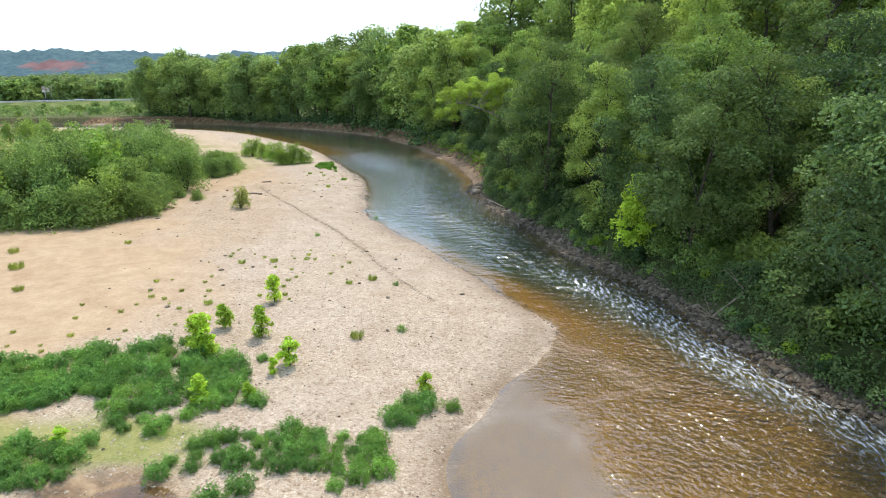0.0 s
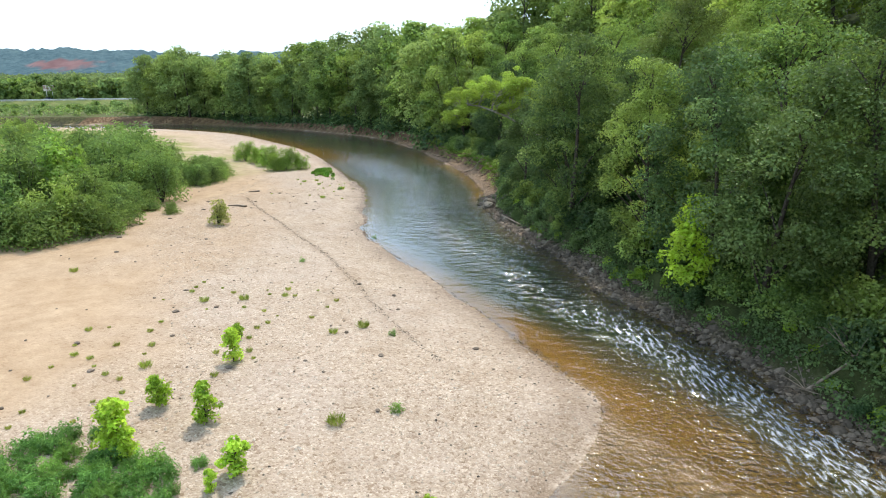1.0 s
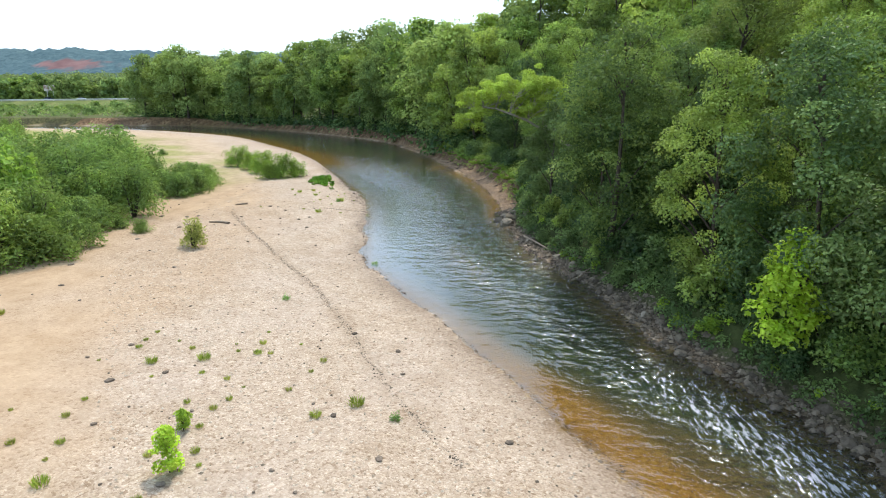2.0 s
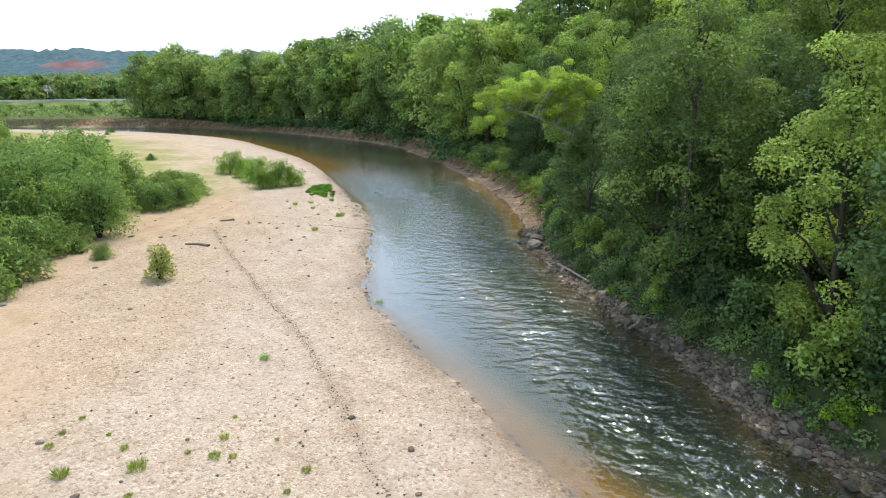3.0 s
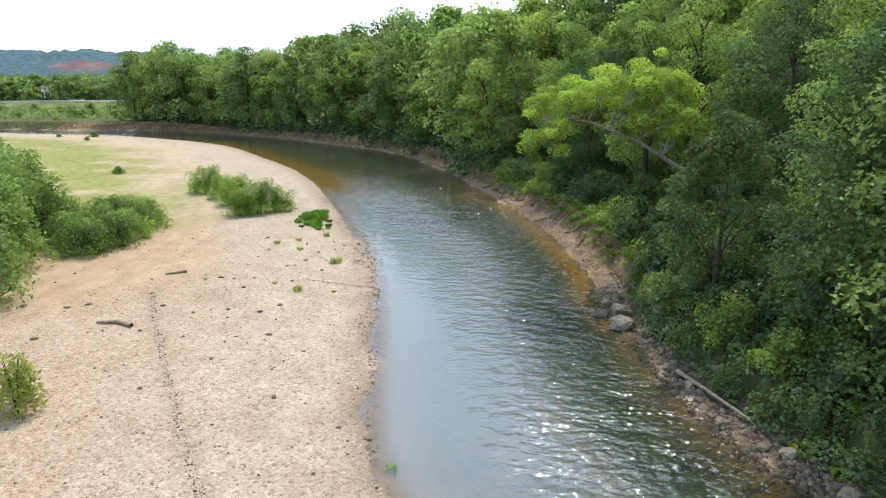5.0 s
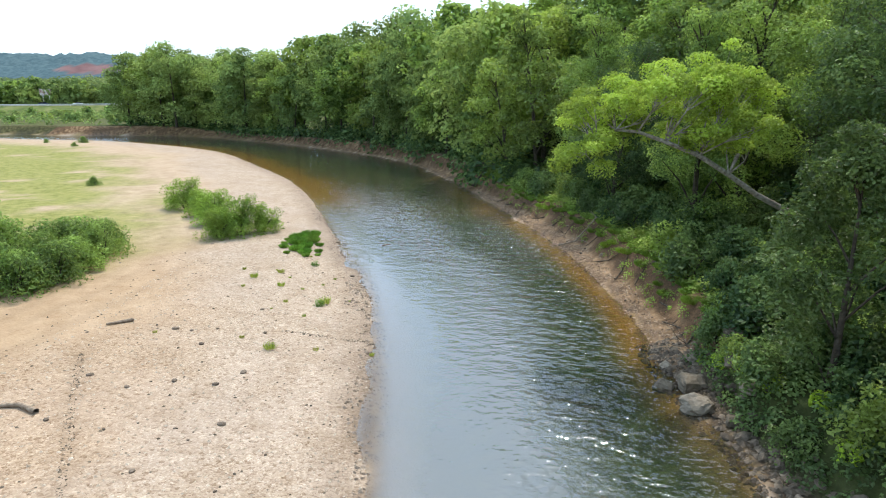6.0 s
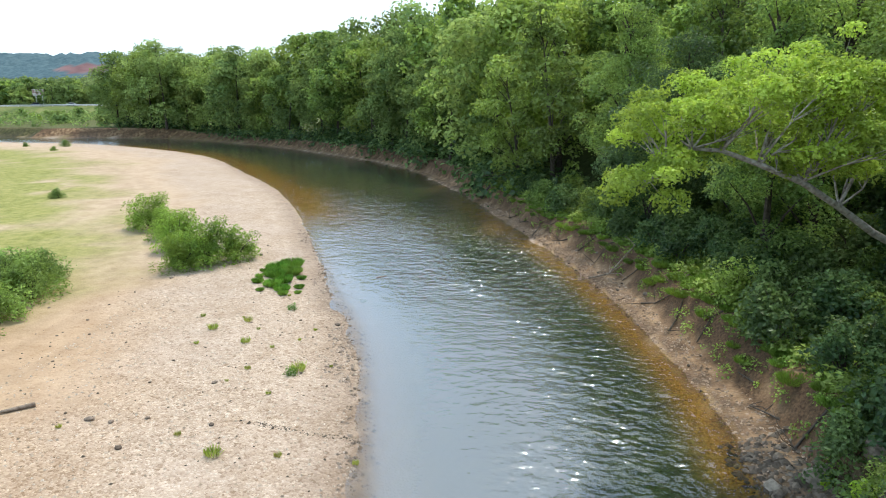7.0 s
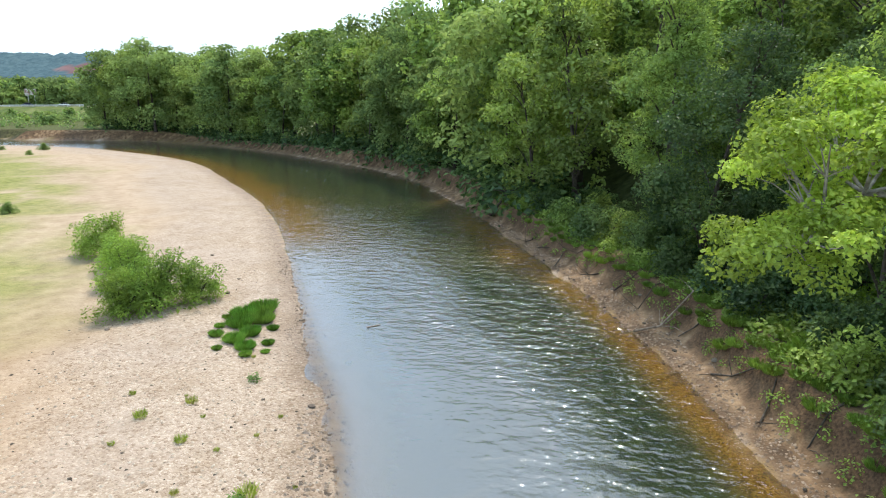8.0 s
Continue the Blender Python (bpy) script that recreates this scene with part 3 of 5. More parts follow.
def leaf_quads(pos, normal, size, rg, slim=0.55):
    """Bent four-cornered leaves at pos, facing normal."""
    n = len(pos)
    size = np.broadcast_to(np.asarray(size, float).reshape(-1, 1), (n, 1))
    side = unit(np.cross(normal, rg.normal(size=(n, 3))))
    ahead = unit(np.cross(side, normal))
    s = size * rg.uniform(0.7, 1.3, (n, 1))
    a0 = pos - ahead * s * 0.5
    b0 = pos + side * s * slim * 0.5 + normal * s * 0.06
    c0 = pos + ahead * s * 0.5 - normal * s * 0.15
    d0 = pos - side * s * slim * 0.5 + normal * s * 0.06
    v = np.stack([a0, b0, c0, d0], 1).reshape(-1, 3)
    return v, np.arange(n * 4).reshape(-1, 4)


def tubes(limbs, sides=5):
    """One mesh of tapered limbs: each a list of points and of radii."""
    vs, fs, k = [], [], 0
    for pts, radii in limbs:
        pts = np.array(pts, float)
        for i, (p, r) in enumerate(zip(pts, radii)):
            d = unit(pts[min(i + 1, len(pts) - 1)] - pts[max(i - 1, 0)])
            u = unit(np.cross(d, (0.31, 0.87, 0.38)))
            q = np.cross(d, u)
            ang = np.arange(sides) * 2 * np.pi / sides
            vs.append(p + r * (np.cos(ang)[:, None] * u + np.sin(ang)[:, None] * q))
            if i:
                for j in range(sides):
                    fs.append((k + (i - 1) * sides + j, k + (i - 1) * sides + (j + 1) % sides, k + i * sides + (j + 1) % sides, k + i * sides + j))
        k += len(pts) * sides
    return np.vstack(vs), np.array(fs)


def crown_arrays(rg, puffs, n, leaf, up=0.45, flat=0.72):
    """Leaves over clumps: puffs are rows of x, y, z, radius."""
    puffs = np.asarray(puffs)
    wgt = puffs[:, 3] ** 2
    which = rg.choice(len(puffs), n, p=wgt / wgt.sum())
    d = unit(rg.normal(size=(n, 3)) + (0, 0, 0.55))
    lump = 1 + 0.22 * np.sin(d[:, :1] * 6 + which[:, None]) * np.cos(d[:, 1:2] * 5 + which[:, None] * 2.3)
    r = puffs[which, 3:4] * rg.uniform(0.3, 1.2, (n, 1)) ** 0.42 * lump
    pos = puffs[which, :3] + d * r * (1, 1, flat)
    nor = unit(d * 0.6 + np.array((0, 0, up)) + rg.normal(size=(n, 3)) * 0.45)
    v, f = leaf_quads(pos, nor, leaf, rg, 0.7)
    tint = rg.uniform(0, 1, len(puffs))
    return v, f, np.repeat(tint[which], 4)


def leafy_mesh(name, v, f, tint, mat):
    me = mesh_from(name, v, f, mat)
    point_attribute(me, "clump", tint)
    return me


def tree_meshes(seed, h, r, base, n, leaf, mat, bark, puff=0.30, npuff=46, narrow=0.0, lean=0.0):
    rg = np.random.default_rng(seed)
    mid, half = (h + base) / 2, (h - base) / 2
    puffs, limbs = [], []
    bend = rg.normal(size=2) * 0.05 * h
    def axis(zz):
        f = zz / h
        return np.array((bend[0] * f * f + lean * f * h * 0.3, bend[1] * f * f, zz))
    top = 0.86 * h
    zs = np.linspace(0, top, 7)
    limbs.append(([axis(v) for v in zs], [0.016 * h * (1 - 0.85 * v / top) * (1.35 if v == 0 else 1) for v in zs]))
    for k in range(npuff):
        d = unit(rg.normal(size=3))
        f = rg.uniform(0.35, 1.0) ** 0.5
        zz = mid + half * d[2] * f * 0.93
        taper = 1 - narrow * max(0, (zz - mid) / half)
        rr = r * math.sqrt(max(0.02, 1 - (d[2] * f) ** 2)) * f * taper
        if k < npuff // 9:
            zz, rr = mid + half * rg.uniform(0.55, 0.98), r * rg.uniform(0, 0.4)
        ang = rg.uniform(0, 2 * np.pi)
        c = axis(zz) + np.array((math.cos(ang) * rr, math.sin(ang) * rr, 0))
        puffs.append((*c, r * puff * rg.uniform(0.65, 1.25)))
        if k < (16 if n > 5000 else 6):
            s0 = axis(max(base * 0.8, zz - rr * 0.8 - 1.0))
            m1 = (s0 + c) / 2 + np.array((0, 0, 0.12 * rr))
            limbs.append(([s0, m1, c], [0.0055 * h, 0.0035 * h, 0.0012 * h]))
    v, f = tubes(limbs)
    trunk = mesh_from("trunk", v, f, bark, True)
    return trunk, leafy_mesh("crown", *crown_arrays(rg, puffs, n, leaf), mat)


class Kind:
    """A kind of thing: built once at its first place, copied afterwards."""

    def __init__(self, name, meshes, label, category, group=""):
        self.name, self.meshes, self.tags, self.first = name, meshes, (label, category, group), None

    def place(self, x, y, z, turn=0.0, scale=1.0, tilt=(0.0, 0.0)):
        m = pose(x, y, z, tilt[0], tilt[1], turn)
        if self.first is None:
            ob = new(self.name) if len(self.meshes) > 1 else new(self.name, self.meshes[0][1])
            if len(self.meshes) > 1:
                for nm, me in self.meshes:
                    part(nm, me, ob)
            tagged(ob, *self.tags)
            ob.matrix_world = m @ Matrix.Diagonal((scale, scale, scale, 1))
            self.first, self.size = ob, scale
            return ob
        s = scale / self.size
        return copy_thing(self.first, m @ Matrix.Diagonal((s, s, s, 1)))


def tree_kind(label, *args, **kw):
    t, c = tree_meshes(*args, **kw)
    kind = Kind("tree", [("trunk", t), ("crown", c)], label, "tree", "riverside trees")
    kind.tall = args[1]
    return kind


BROAD = "tall broadleaf tree with a dense green crown on the wooded bank"
NEAR = [tree_kind(BROAD, 101, 15, 4.6, 0.4, 20000, 0.205, LEAF_MID, BARK, npuff=84, puff=0.27),
        tree_kind("tall dark green broadleaf tree on the wooded bank", 102, 14, 4.4, 0.3, 20000, 0.205, LEAF_DARK, BARK, npuff=84, puff=0.27),
        tree_kind("yellow-green broadleaf tree on the wooded bank", 103, 16, 4.6, 0.2, 20000, 0.215, LEAF_SYCAMORE, BARK, npuff=90, puff=0.25),
        tree_kind(BROAD, 104, 17, 4.0, 0.5, 20000, 0.205, LEAF_MID, BARK, npuff=84, puff=0.27, narrow=0.5),
        tree_kind("slender dark green tree with leaves down to the ground", 105, 12, 3.4, 0.2, 15000, 0.20, LEAF_DARK, BARK, npuff=66, puff=0.28, narrow=0.6)]
MIDDLE = [tree_kind(BROAD, 111, 17, 5.0, 0.6, 6500, 0.42, LEAF_HILL, BARK, npuff=60, puff=0.29),
          tree_kind("tall dark green broadleaf tree on the hillside", 112, 16, 4.8, 0.6, 6500, 0.42, LEAF_MID, BARK, npuff=60, puff=0.29),
          tree_kind("light green broadleaf tree on the hillside", 113, 18, 5.0, 1.0, 6500, 0.42, LEAF_HILL, BARK, npuff=56, puff=0.28),
          tree_kind(BROAD, 114, 19, 4.4, 1.0, 6500, 0.42, LEAF_SYCAMORE, BARK, npuff=60, puff=0.29, narrow=0.4)]
FAR = [tree_kind("distant round green broadleaf tree by the river bend", 121, 20, 7.0, 0.0, 4200, 0.64, LEAF_FAR_HAZED, BARK, npuff=56, puff=0.30),
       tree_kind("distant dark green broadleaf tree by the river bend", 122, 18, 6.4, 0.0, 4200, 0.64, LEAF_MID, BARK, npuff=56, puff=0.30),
       tree_kind("distant light green broadleaf tree by the river bend", 123, 19, 6.4, 0.2, 4200, 0.64, LEAF_FAR_HAZED, BARK, npuff=50, puff=0.29)]


def scatter(n, box, gap, test, rg):
    """Random places in a box that pass a test, no two closer than gap(x, y)."""
    xs, ys = rg.uniform(box[0], box[1], n), rg.uniform(box[2], box[3], n)
    ok, g = test(xs, ys)
    out = []
    for x0, y0, good, gg in zip(xs, ys, ok, g):
        if good and all((x0 - p[0]) ** 2 + (y0 - p[1]) ** 2 > gg * gg for p in out):
            out.append((x0, y0))
    return out


# ---- the wooded bank ----


def bank_test(xs, ys):
    dl, dr, wet, bank = plan(xs, ys)
    ok = bank & (dr > np.where(ys < 62, 2.3, np.where(ys < 72, 3.0, np.where(ys < 116, 6.2, 4.2)))) & (dr < 48) & (ys < 215) & (xs > -78) & ((ys < 150) | (dr < 40))
    ok &= ~((ys < 60) & (dr > 34)) & ~((np.abs(ys - 82) < 5) & (dr < 9))
    return ok, np.where(dr < 12, 4.4, np.where(dr < 26, 5.6, 7.5)) + 0.9 * (ys > 130)


def canopy(x0, y0, dr):
    """How high the treetops reach: lower round the bend, climbing with the hillside."""
    bend = 21.5 + 7.5 * float(smooth(-66, -46, x0)) - 5.0 * float(smooth(-30, -18, x0))
    bend = min(bend, 8.5 + 1.6 * dr)
    side = 11.0 + 0.092 * (y0 - 2) + 0.9 * max(0, x0 - 2)
    f = float(smooth(132, 152, y0))
    return side * (1 - f) + bend * f


for x0, y0 in scatter(9000, (-78, 70, 8, 215), None, bank_test, rng):
    dl, dr, wet, bank = (v[0] for v in plan([x0], [y0]))
    if (dr < 20 and y0 < 112) or (dr < 22 and y0 < 74):
        # trees close to the bank lean to dark leaves, standing in for shade
        k = NEAR[rng.choice(5, p=[0.1, 0.52, 0.2, 0.04, 0.14] if y0 > 74 and dr > 9 else [0.16, 0.38, 0.22, 0.08, 0.16] if y0 > 74 else [0.06, 0.54, 0.14, 0.04, 0.22] if dr < 14 and y0 < 46 else [0.2, 0.28, 0.24, 0.1, 0.18] if dr < 11 else [0.5, 0.1, 0.12, 0.25, 0.03])]
        s = rng.uniform(0.7, 0.98)
    elif y0 < 130:
        k = MIDDLE[rng.integers(4)]
        s = rng.uniform(0.8, 1.12)
    else:
        k = FAR[rng.integers(3)]
        s = rng.uniform(0.8, 1.25) * (1.0 if y0 < 165 else 1.12)
    z0 = ground_at(x0, y0) - 0.1
    s = min(s, (canopy(x0, y0, dr) - z0) * rng.uniform(0.88, 1.08) / k.tall)
    k.place(x0, y0, z0, rng.uniform(0, 360), s, tuple(rng.normal(0, 3, 2)))

# trees of the far bend, behind the red bank


def bend_test(xs, ys):
    dl, dr, wet, bank = plan(xs, ys)
    return bank & (dr > 3) & (dr < 30) & (xs > -112), np.full(len(xs), 6.2)


for x0, y0 in scatter(1500, (-112, -60, 205, 275), None, bend_test, rng):
    FAR[rng.integers(3)].place(x0, y0, ground_at(x0, y0) - 0.1, rng.uniform(0, 360), rng.uniform(0.94, 1.14))

# ---- the thicket of bushes on the bar ----


def bush_meshes(seed, h, r, n, leaf, mat, slim=0.4):
    rg = np.random.default_rng(seed)
    limbs, puffs = [], []
    for k in range(11):
        ang, f = rg.uniform(0, 2 * np.pi), rg.uniform(0.15, 1)
        tip = np.array((math.cos(ang) * r * f * 0.8, math.sin(ang) * r * f * 0.8, h * rg.uniform(0.55, 0.92) * (1 - 0.35 * f * f)))
        limbs.append(([tip * (0.05, 0.05, 0.0) - (0, 0, 0.1), tip * (0.45, 0.45, 0.55), tip], [0.03 + 0.008 * h, 0.02 + 0.004 * h, 0.008]))
        puffs.append((*tip * 0.95, r * rg.uniform(0.2, 0.34)))
        for j in range(3):
            puffs.append((*(tip * (rg.uniform(0.6, 1.15), rg.uniform(0.6, 1.15), rg.uniform(0.25, 0.85))), r * rg.uniform(0.2, 0.36)))
    for k in range(9):
        ang, f = k * 0.7, rg.uniform(0.45, 0.8)
        puffs.append((math.cos(ang) * r * f, math.sin(ang) * r * f, 0.14 * h, r * rg.uniform(0.24, 0.34)))
    v, f = tubes(limbs, 4)
    stems = mesh_from("stem", v, f, BARK, True)
    puffs = np.array(puffs)
    which = rg.choice(len(puffs), n)
    d = unit(rg.normal(size=(n, 3)) + (0, 0, 0.5))
    pos = puffs[which, :3] + d * puffs[which, 3:4] * rg.uniform(0.2, 1.3, (n, 1)) ** 0.42
    pos[:, 2] = np.maximum(pos[:, 2], 0.04)
    nor = unit(d * 0.6 + np.array((0, 0, 0.5)) + rg.normal(size=(n, 3)) * 0.5)
    v, f = leaf_quads(pos, nor, leaf, rg, slim)
    tint = rg.uniform(0, 1, len(puffs))
    return [("stem", stems), ("foliage", leafy_mesh("foliage", v, f, np.repeat(tint[which], 4), mat))]


WILLOW_LABEL = "grey-green willow bush in a thicket on the gravel bar"
WILLOWS = [Kind("bush", bush_meshes(201, 5.0, 3.0, 4200, 0.25, LEAF_WILLOW), WILLOW_LABEL, "bush", "thicket bushes"),
           Kind("bush", bush_meshes(202, 2.7, 2.5, 3800, 0.22, LEAF_WILLOW), WILLOW_LABEL, "bush", "thicket bushes"),
           Kind("bush", bush_meshes(203, 6.4, 2.6, 3000, 0.30, LEAF_BUSH, 0.7), "bright green young sycamore in the thicket", "bush", "thicket bushes"),
           Kind("bush", bush_meshes(204, 4.6, 2.8, 3600, 0.27, LEAF_MID), "mid-green bush in a thicket on the gravel bar", "bush", "thicket bushes")]
THICKET = np.array([(-38, 52.5), (-31.5, 53), (-28.7, 56), (-27.8, 61), (-28.2, 67), (-27.2, 72), (-29.2, 79), (-31.2, 85), (-31, 90), (-34, 92),
                    (-40, 92), (-47, 97), (-50, 88), (-46, 76), (-43, 66), (-42, 56)], float)
for x0, y0 in scatter(1600, (-70, -24, 48, 106), None, lambda xs, ys: (inside(xs, ys, THICKET), np.full(len(xs), 2.9)), rng):
    tall = smooth(0, 7, line_distance([x0], [y0], THICKET[:10]))[0]
    k = WILLOWS[rng.choice(4, p=[0.45, 0.1, 0.17, 0.28] if tall > 0.35 else [0.3, 0.5, 0.0, 0.2])]
    k.place(x0, y0, ground_at(x0, y0) - 0.05, rng.uniform(0, 360), rng.uniform(0.9, 1.25) * (0.9 + 0.36 * tall))
for x0, y0 in scatter(300, (-130, -62, 70, 170), None, lambda xs, ys: (~inside(xs, ys, RIVER) & (line_distance(xs, ys, SHORE_BAR) > 40), np.full(len(xs), 6.0)), rng)[:32]:
    WILLOWS[(0, 2, 3)[rng.integers(3)]].place(x0, y0, ground_at(x0, y0) - 0.05, rng.uniform(0, 360), rng.uniform(0.8, 1.3))
for x0, y0, s in ((-55, 82, 0.8), (-58, 90, 0.9), (-53, 95, 0.9), (-60, 76, 0.7), (-63, 84, 1.0), (-56, 100, 1.0), (-66, 94, 1.0)):
    WILLOWS[3].place(x0, y0, ground_at(x0, y0) - 0.05, x0 * 37, s)
BAR_BUSH = Kind("bush", bush_meshes(205, 3.3, 2.3, 4800, 0.20, LEAF_BUSH), "bright green willow bush standing alone on the gravel bar", "bush", "bar bushes")
for x0, y0, s in ((-32.3, 108.5, 1.0), (-29.8, 105.8, 0.85), (-26.8, 102, 1.05), (-23.4, 98.6, 1.05), (-22.2, 100.4, 0.8), (-24.6, 97.2, 0.8)):
    BAR_BUSH.place(x0, y0, ground_at(x0, y0) - 0.05, rng.uniform(0, 360), s)
for x0, y0, s in ((-29.6, 90.4, 0.85), (-30.6, 92.0, 0.8), (-31.6, 93.8, 0.7), (-32.2, 91.4, 0.9), (-25.6, 66.2, 0.4), (-28.2, 67.4, 0.4), (-28.4, 57.6, 1.15), (-30.6, 55.2, 1.15), (-27.9, 60.2, 1.0), (-33, 53.8, 1.2), (-36, 53.2, 1.1),
                 (-28.8, 84.2, 0.9), (-29.6, 87.0, 0.8), (-31.5, 88.5, 1.0), (-30.6, 85.5, 1.05), (-29.6, 82.0, 0.9)):
    WILLOWS[1].place(x0, y0, ground_at(x0, y0) - 0.05, rng.uniform(0, 360), s)

LONE_BUSH = Kind("bush", bush_meshes(206, 2.0, 1.0, 1500, 0.15, LEAF_GRASS), "yellow-green wispy bush alone on the gravel bar", "bush")
LONE_BUSH.place(-19.7, 61.9, ground_at(-19.7, 61.9) - 0.05, 40, 1.2)

# two dark conical evergreens on the skyline
PINES = Kind("tree", [(n, m) for n, m in zip(("trunk", "crown"), tree_meshes(141, 24, 4.2, 3.0, 3200, 0.6, LEAF_DARK, BARK, npuff=80, puff=0.22, narrow=0.75))], "tall dark conical evergreen on the skyline", "tree", "riverside trees")
for x0, y0, s in ((-13.4, 172.6, 0.78), (-9.8, 186, 0.8)):
    PINES.place(x0, y0, ground_at(x0, y0) - 0.1, x0 * 31, s)

# ---- undergrowth along the wooded bank ----
SHRUBS = [Kind("shrub", bush_meshes(301, 2.4, 1.9, 1700, 0.20, LEAF_DARK, 0.7), "dark green shrub on the river bank", "shrub", "bank shrubs"),
          Kind("shrub", bush_meshes(302, 2.0, 1.7, 1700, 0.19, LEAF_MID, 0.7), "mid-green leafy shrub on the river bank", "shrub", "bank shrubs"),
          Kind("shrub", bush_meshes(303, 1.4, 1.2, 1100, 0.16, LEAF_LIGHT, 0.7), "bright green low shrub on the river bank", "shrub", "bank shrubs")]
FIELD_SHRUBS = [Kind("shrub", bush_meshes(311, 4.0, 3.2, 420, 0.8, LEAF_FAR_HAZED, 0.7), "green shrub in the far field", "shrub", "field shrubs"),
                Kind("shrub", bush_meshes(312, 4.5, 3.0, 420, 0.8, LEAF_MID, 0.7), "dark green shrub in the far field", "shrub", "field shrubs")]


def along_bank(n, lo, hi, gap, y_from, y_to, rg):
    """Random places that follow the bank's shore at a distance between lo and hi beyond its bare strip."""
    pts = SHORE_BANK[(SHORE_BANK[:, 1] > y_from - 15) & (SHORE_BANK[:, 1] < y_to + 15)]
    seg = np.linalg.norm(np.diff(pts, axis=0), axis=1)
    cum = np.concatenate([[0], np.cumsum(seg)])
    s = rg.uniform(0, cum[-1], n)
    cx, cy = np.interp(s, cum, pts[:, 0]), np.interp(s, cum, pts[:, 1])
    ex, ey = np.interp(s + 0.5, cum, pts[:, 0]) - cx, np.interp(s + 0.5, cum, pts[:, 1]) - cy
    ln = np.hypot(ex, ey) + 1e-6
    off = rg.uniform(lo, hi, n) + bank_strip(cx, cy)
    xs, ys = cx + ey / ln * off, cy - ex / ln * off
    p = plan(xs, ys)
    out = []
    for x0, y0, ok in zip(xs, ys, p[3]):
        if ok and y_from < y0 < y_to and all((x0 - q[0]) ** 2 + (y0 - q[1]) ** 2 > gap * gap for q in out):
            out.append((x0, y0))
    return out


for x0, y0 in along_bank(1400, 0.2, 5.0, 1.5, 16, 76, rng)[:190] + along_bank(700, 2.2, 6.5, 1.9, 76, 128, rng)[:90]:
    e = line_distance([x0], [y0], SHORE_BANK)[0] - float(bank_strip(x0, y0))
    # mostly dark-leaved shrubs, their colour carrying the bank's deep shade
    k = SHRUBS[rng.choice(3, p=[0.55, 0.33, 0.12] if e < 2.0 else [0.74, 0.25, 0.01])]
    k.place(x0, y0, ground_at(x0, y0) - 0.05, rng.uniform(0, 360), rng.uniform(0.75, 1.1) * (0.55 + 0.5 * min(1, e / 2.2)))


for x0, y0 in along_bank(900, 5.0, 13.0, 1.7, 70, 106, rng)[:75]:
    SHRUBS[rng.choice(3, p=[0.6, 0.37, 0.03])].place(x0, y0, ground_at(x0, y0) - 0.05, rng.uniform(0, 360), rng.uniform(0.8, 1.35))


def undergrowth(name, places, reach, n, leaf, mat, label, seed, flat=0.8):
    """Low leafy growth over many places, as one mesh."""
    rg = np.random.default_rng(seed)
    p = np.array(places)
    z0 = height(p[:, 0], p[:, 1])
    r = rg.uniform(*reach, len(p))
    puffs = np.stack([p[:, 0], p[:, 1], z0 + r * 0.15, r], 1)
    me = leafy_mesh(name, *crown_arrays(rg, puffs, n, leaf, 0.6, flat), mat)
    tagged(new(name, me), label, "undergrowth", kind="stuff")


# dark leaf colour imitates the deep shade low on the bank
undergrowth("undergrowth", along_bank(3800, 0.0, 5.5, 0.5, 14, 77, rng), (0.35, 0.75), 110000, 0.15, LEAF_DARK, "low leafy green growth covering the bank", 321)
undergrowth("undergrowth", along_bank(900, 1.6, 6.5, 0.9, 76, 130, rng), (0.35, 0.8), 16000, 0.22, LEAF_MID, "low leafy green growth above the cut bank", 322)
undergrowth("undergrowth", along_bank(2400, 0.25, 5.0, 0.5, 74, 130, rng), (0.2, 0.5), 26000, 0.11, LEAF_BUSH, "light green herbs and grass above the cut bank", 325)
undergrowth("undergrowth", along_bank(1500, 4.5, 13.0, 0.8, 66, 110, rng), (0.4, 0.9), 24000, 0.2, LEAF_DARK, "dark leafy growth under the trees", 326)
undergrowth("undergrowth", along_bank(1800, 5.0, 11.0, 0.8, 12, 70, rng), (0.4, 0.9), 40000, 0.18, LEAF_DARK, "dark leafy growth on the slope under the trees", 327)
undergrowth("undergrowth", [(a, c) for a, c in along_bank(700, 0.0, 2.0, 1.3, 14, 76, rng)], (0.2, 0.45), 7000, 0.15, LEAF_LIGHT, "bright green low leaves among the bank stones", 323)


def far_edge():
    rg = np.random.default_rng(91)
    xs, ys = rg.uniform(-112, 4, 6000), rg.uniform(120, 240, 6000)
    dl, dr, wet, bank = plan(xs, ys)
    ok = bank & (dr > 1.5 + 2.6 * smooth(-65, -80, xs)) & (dr < 8)
    return np.stack([xs[ok], ys[ok]], 1)


undergrowth("undergrowth", far_edge(), (0.8, 2.4), 9000, 0.75, LEAF_DARK, "dark green growth hanging over the far bank", 324, 1.2)

# ---- the leaning sycamore over the water ----


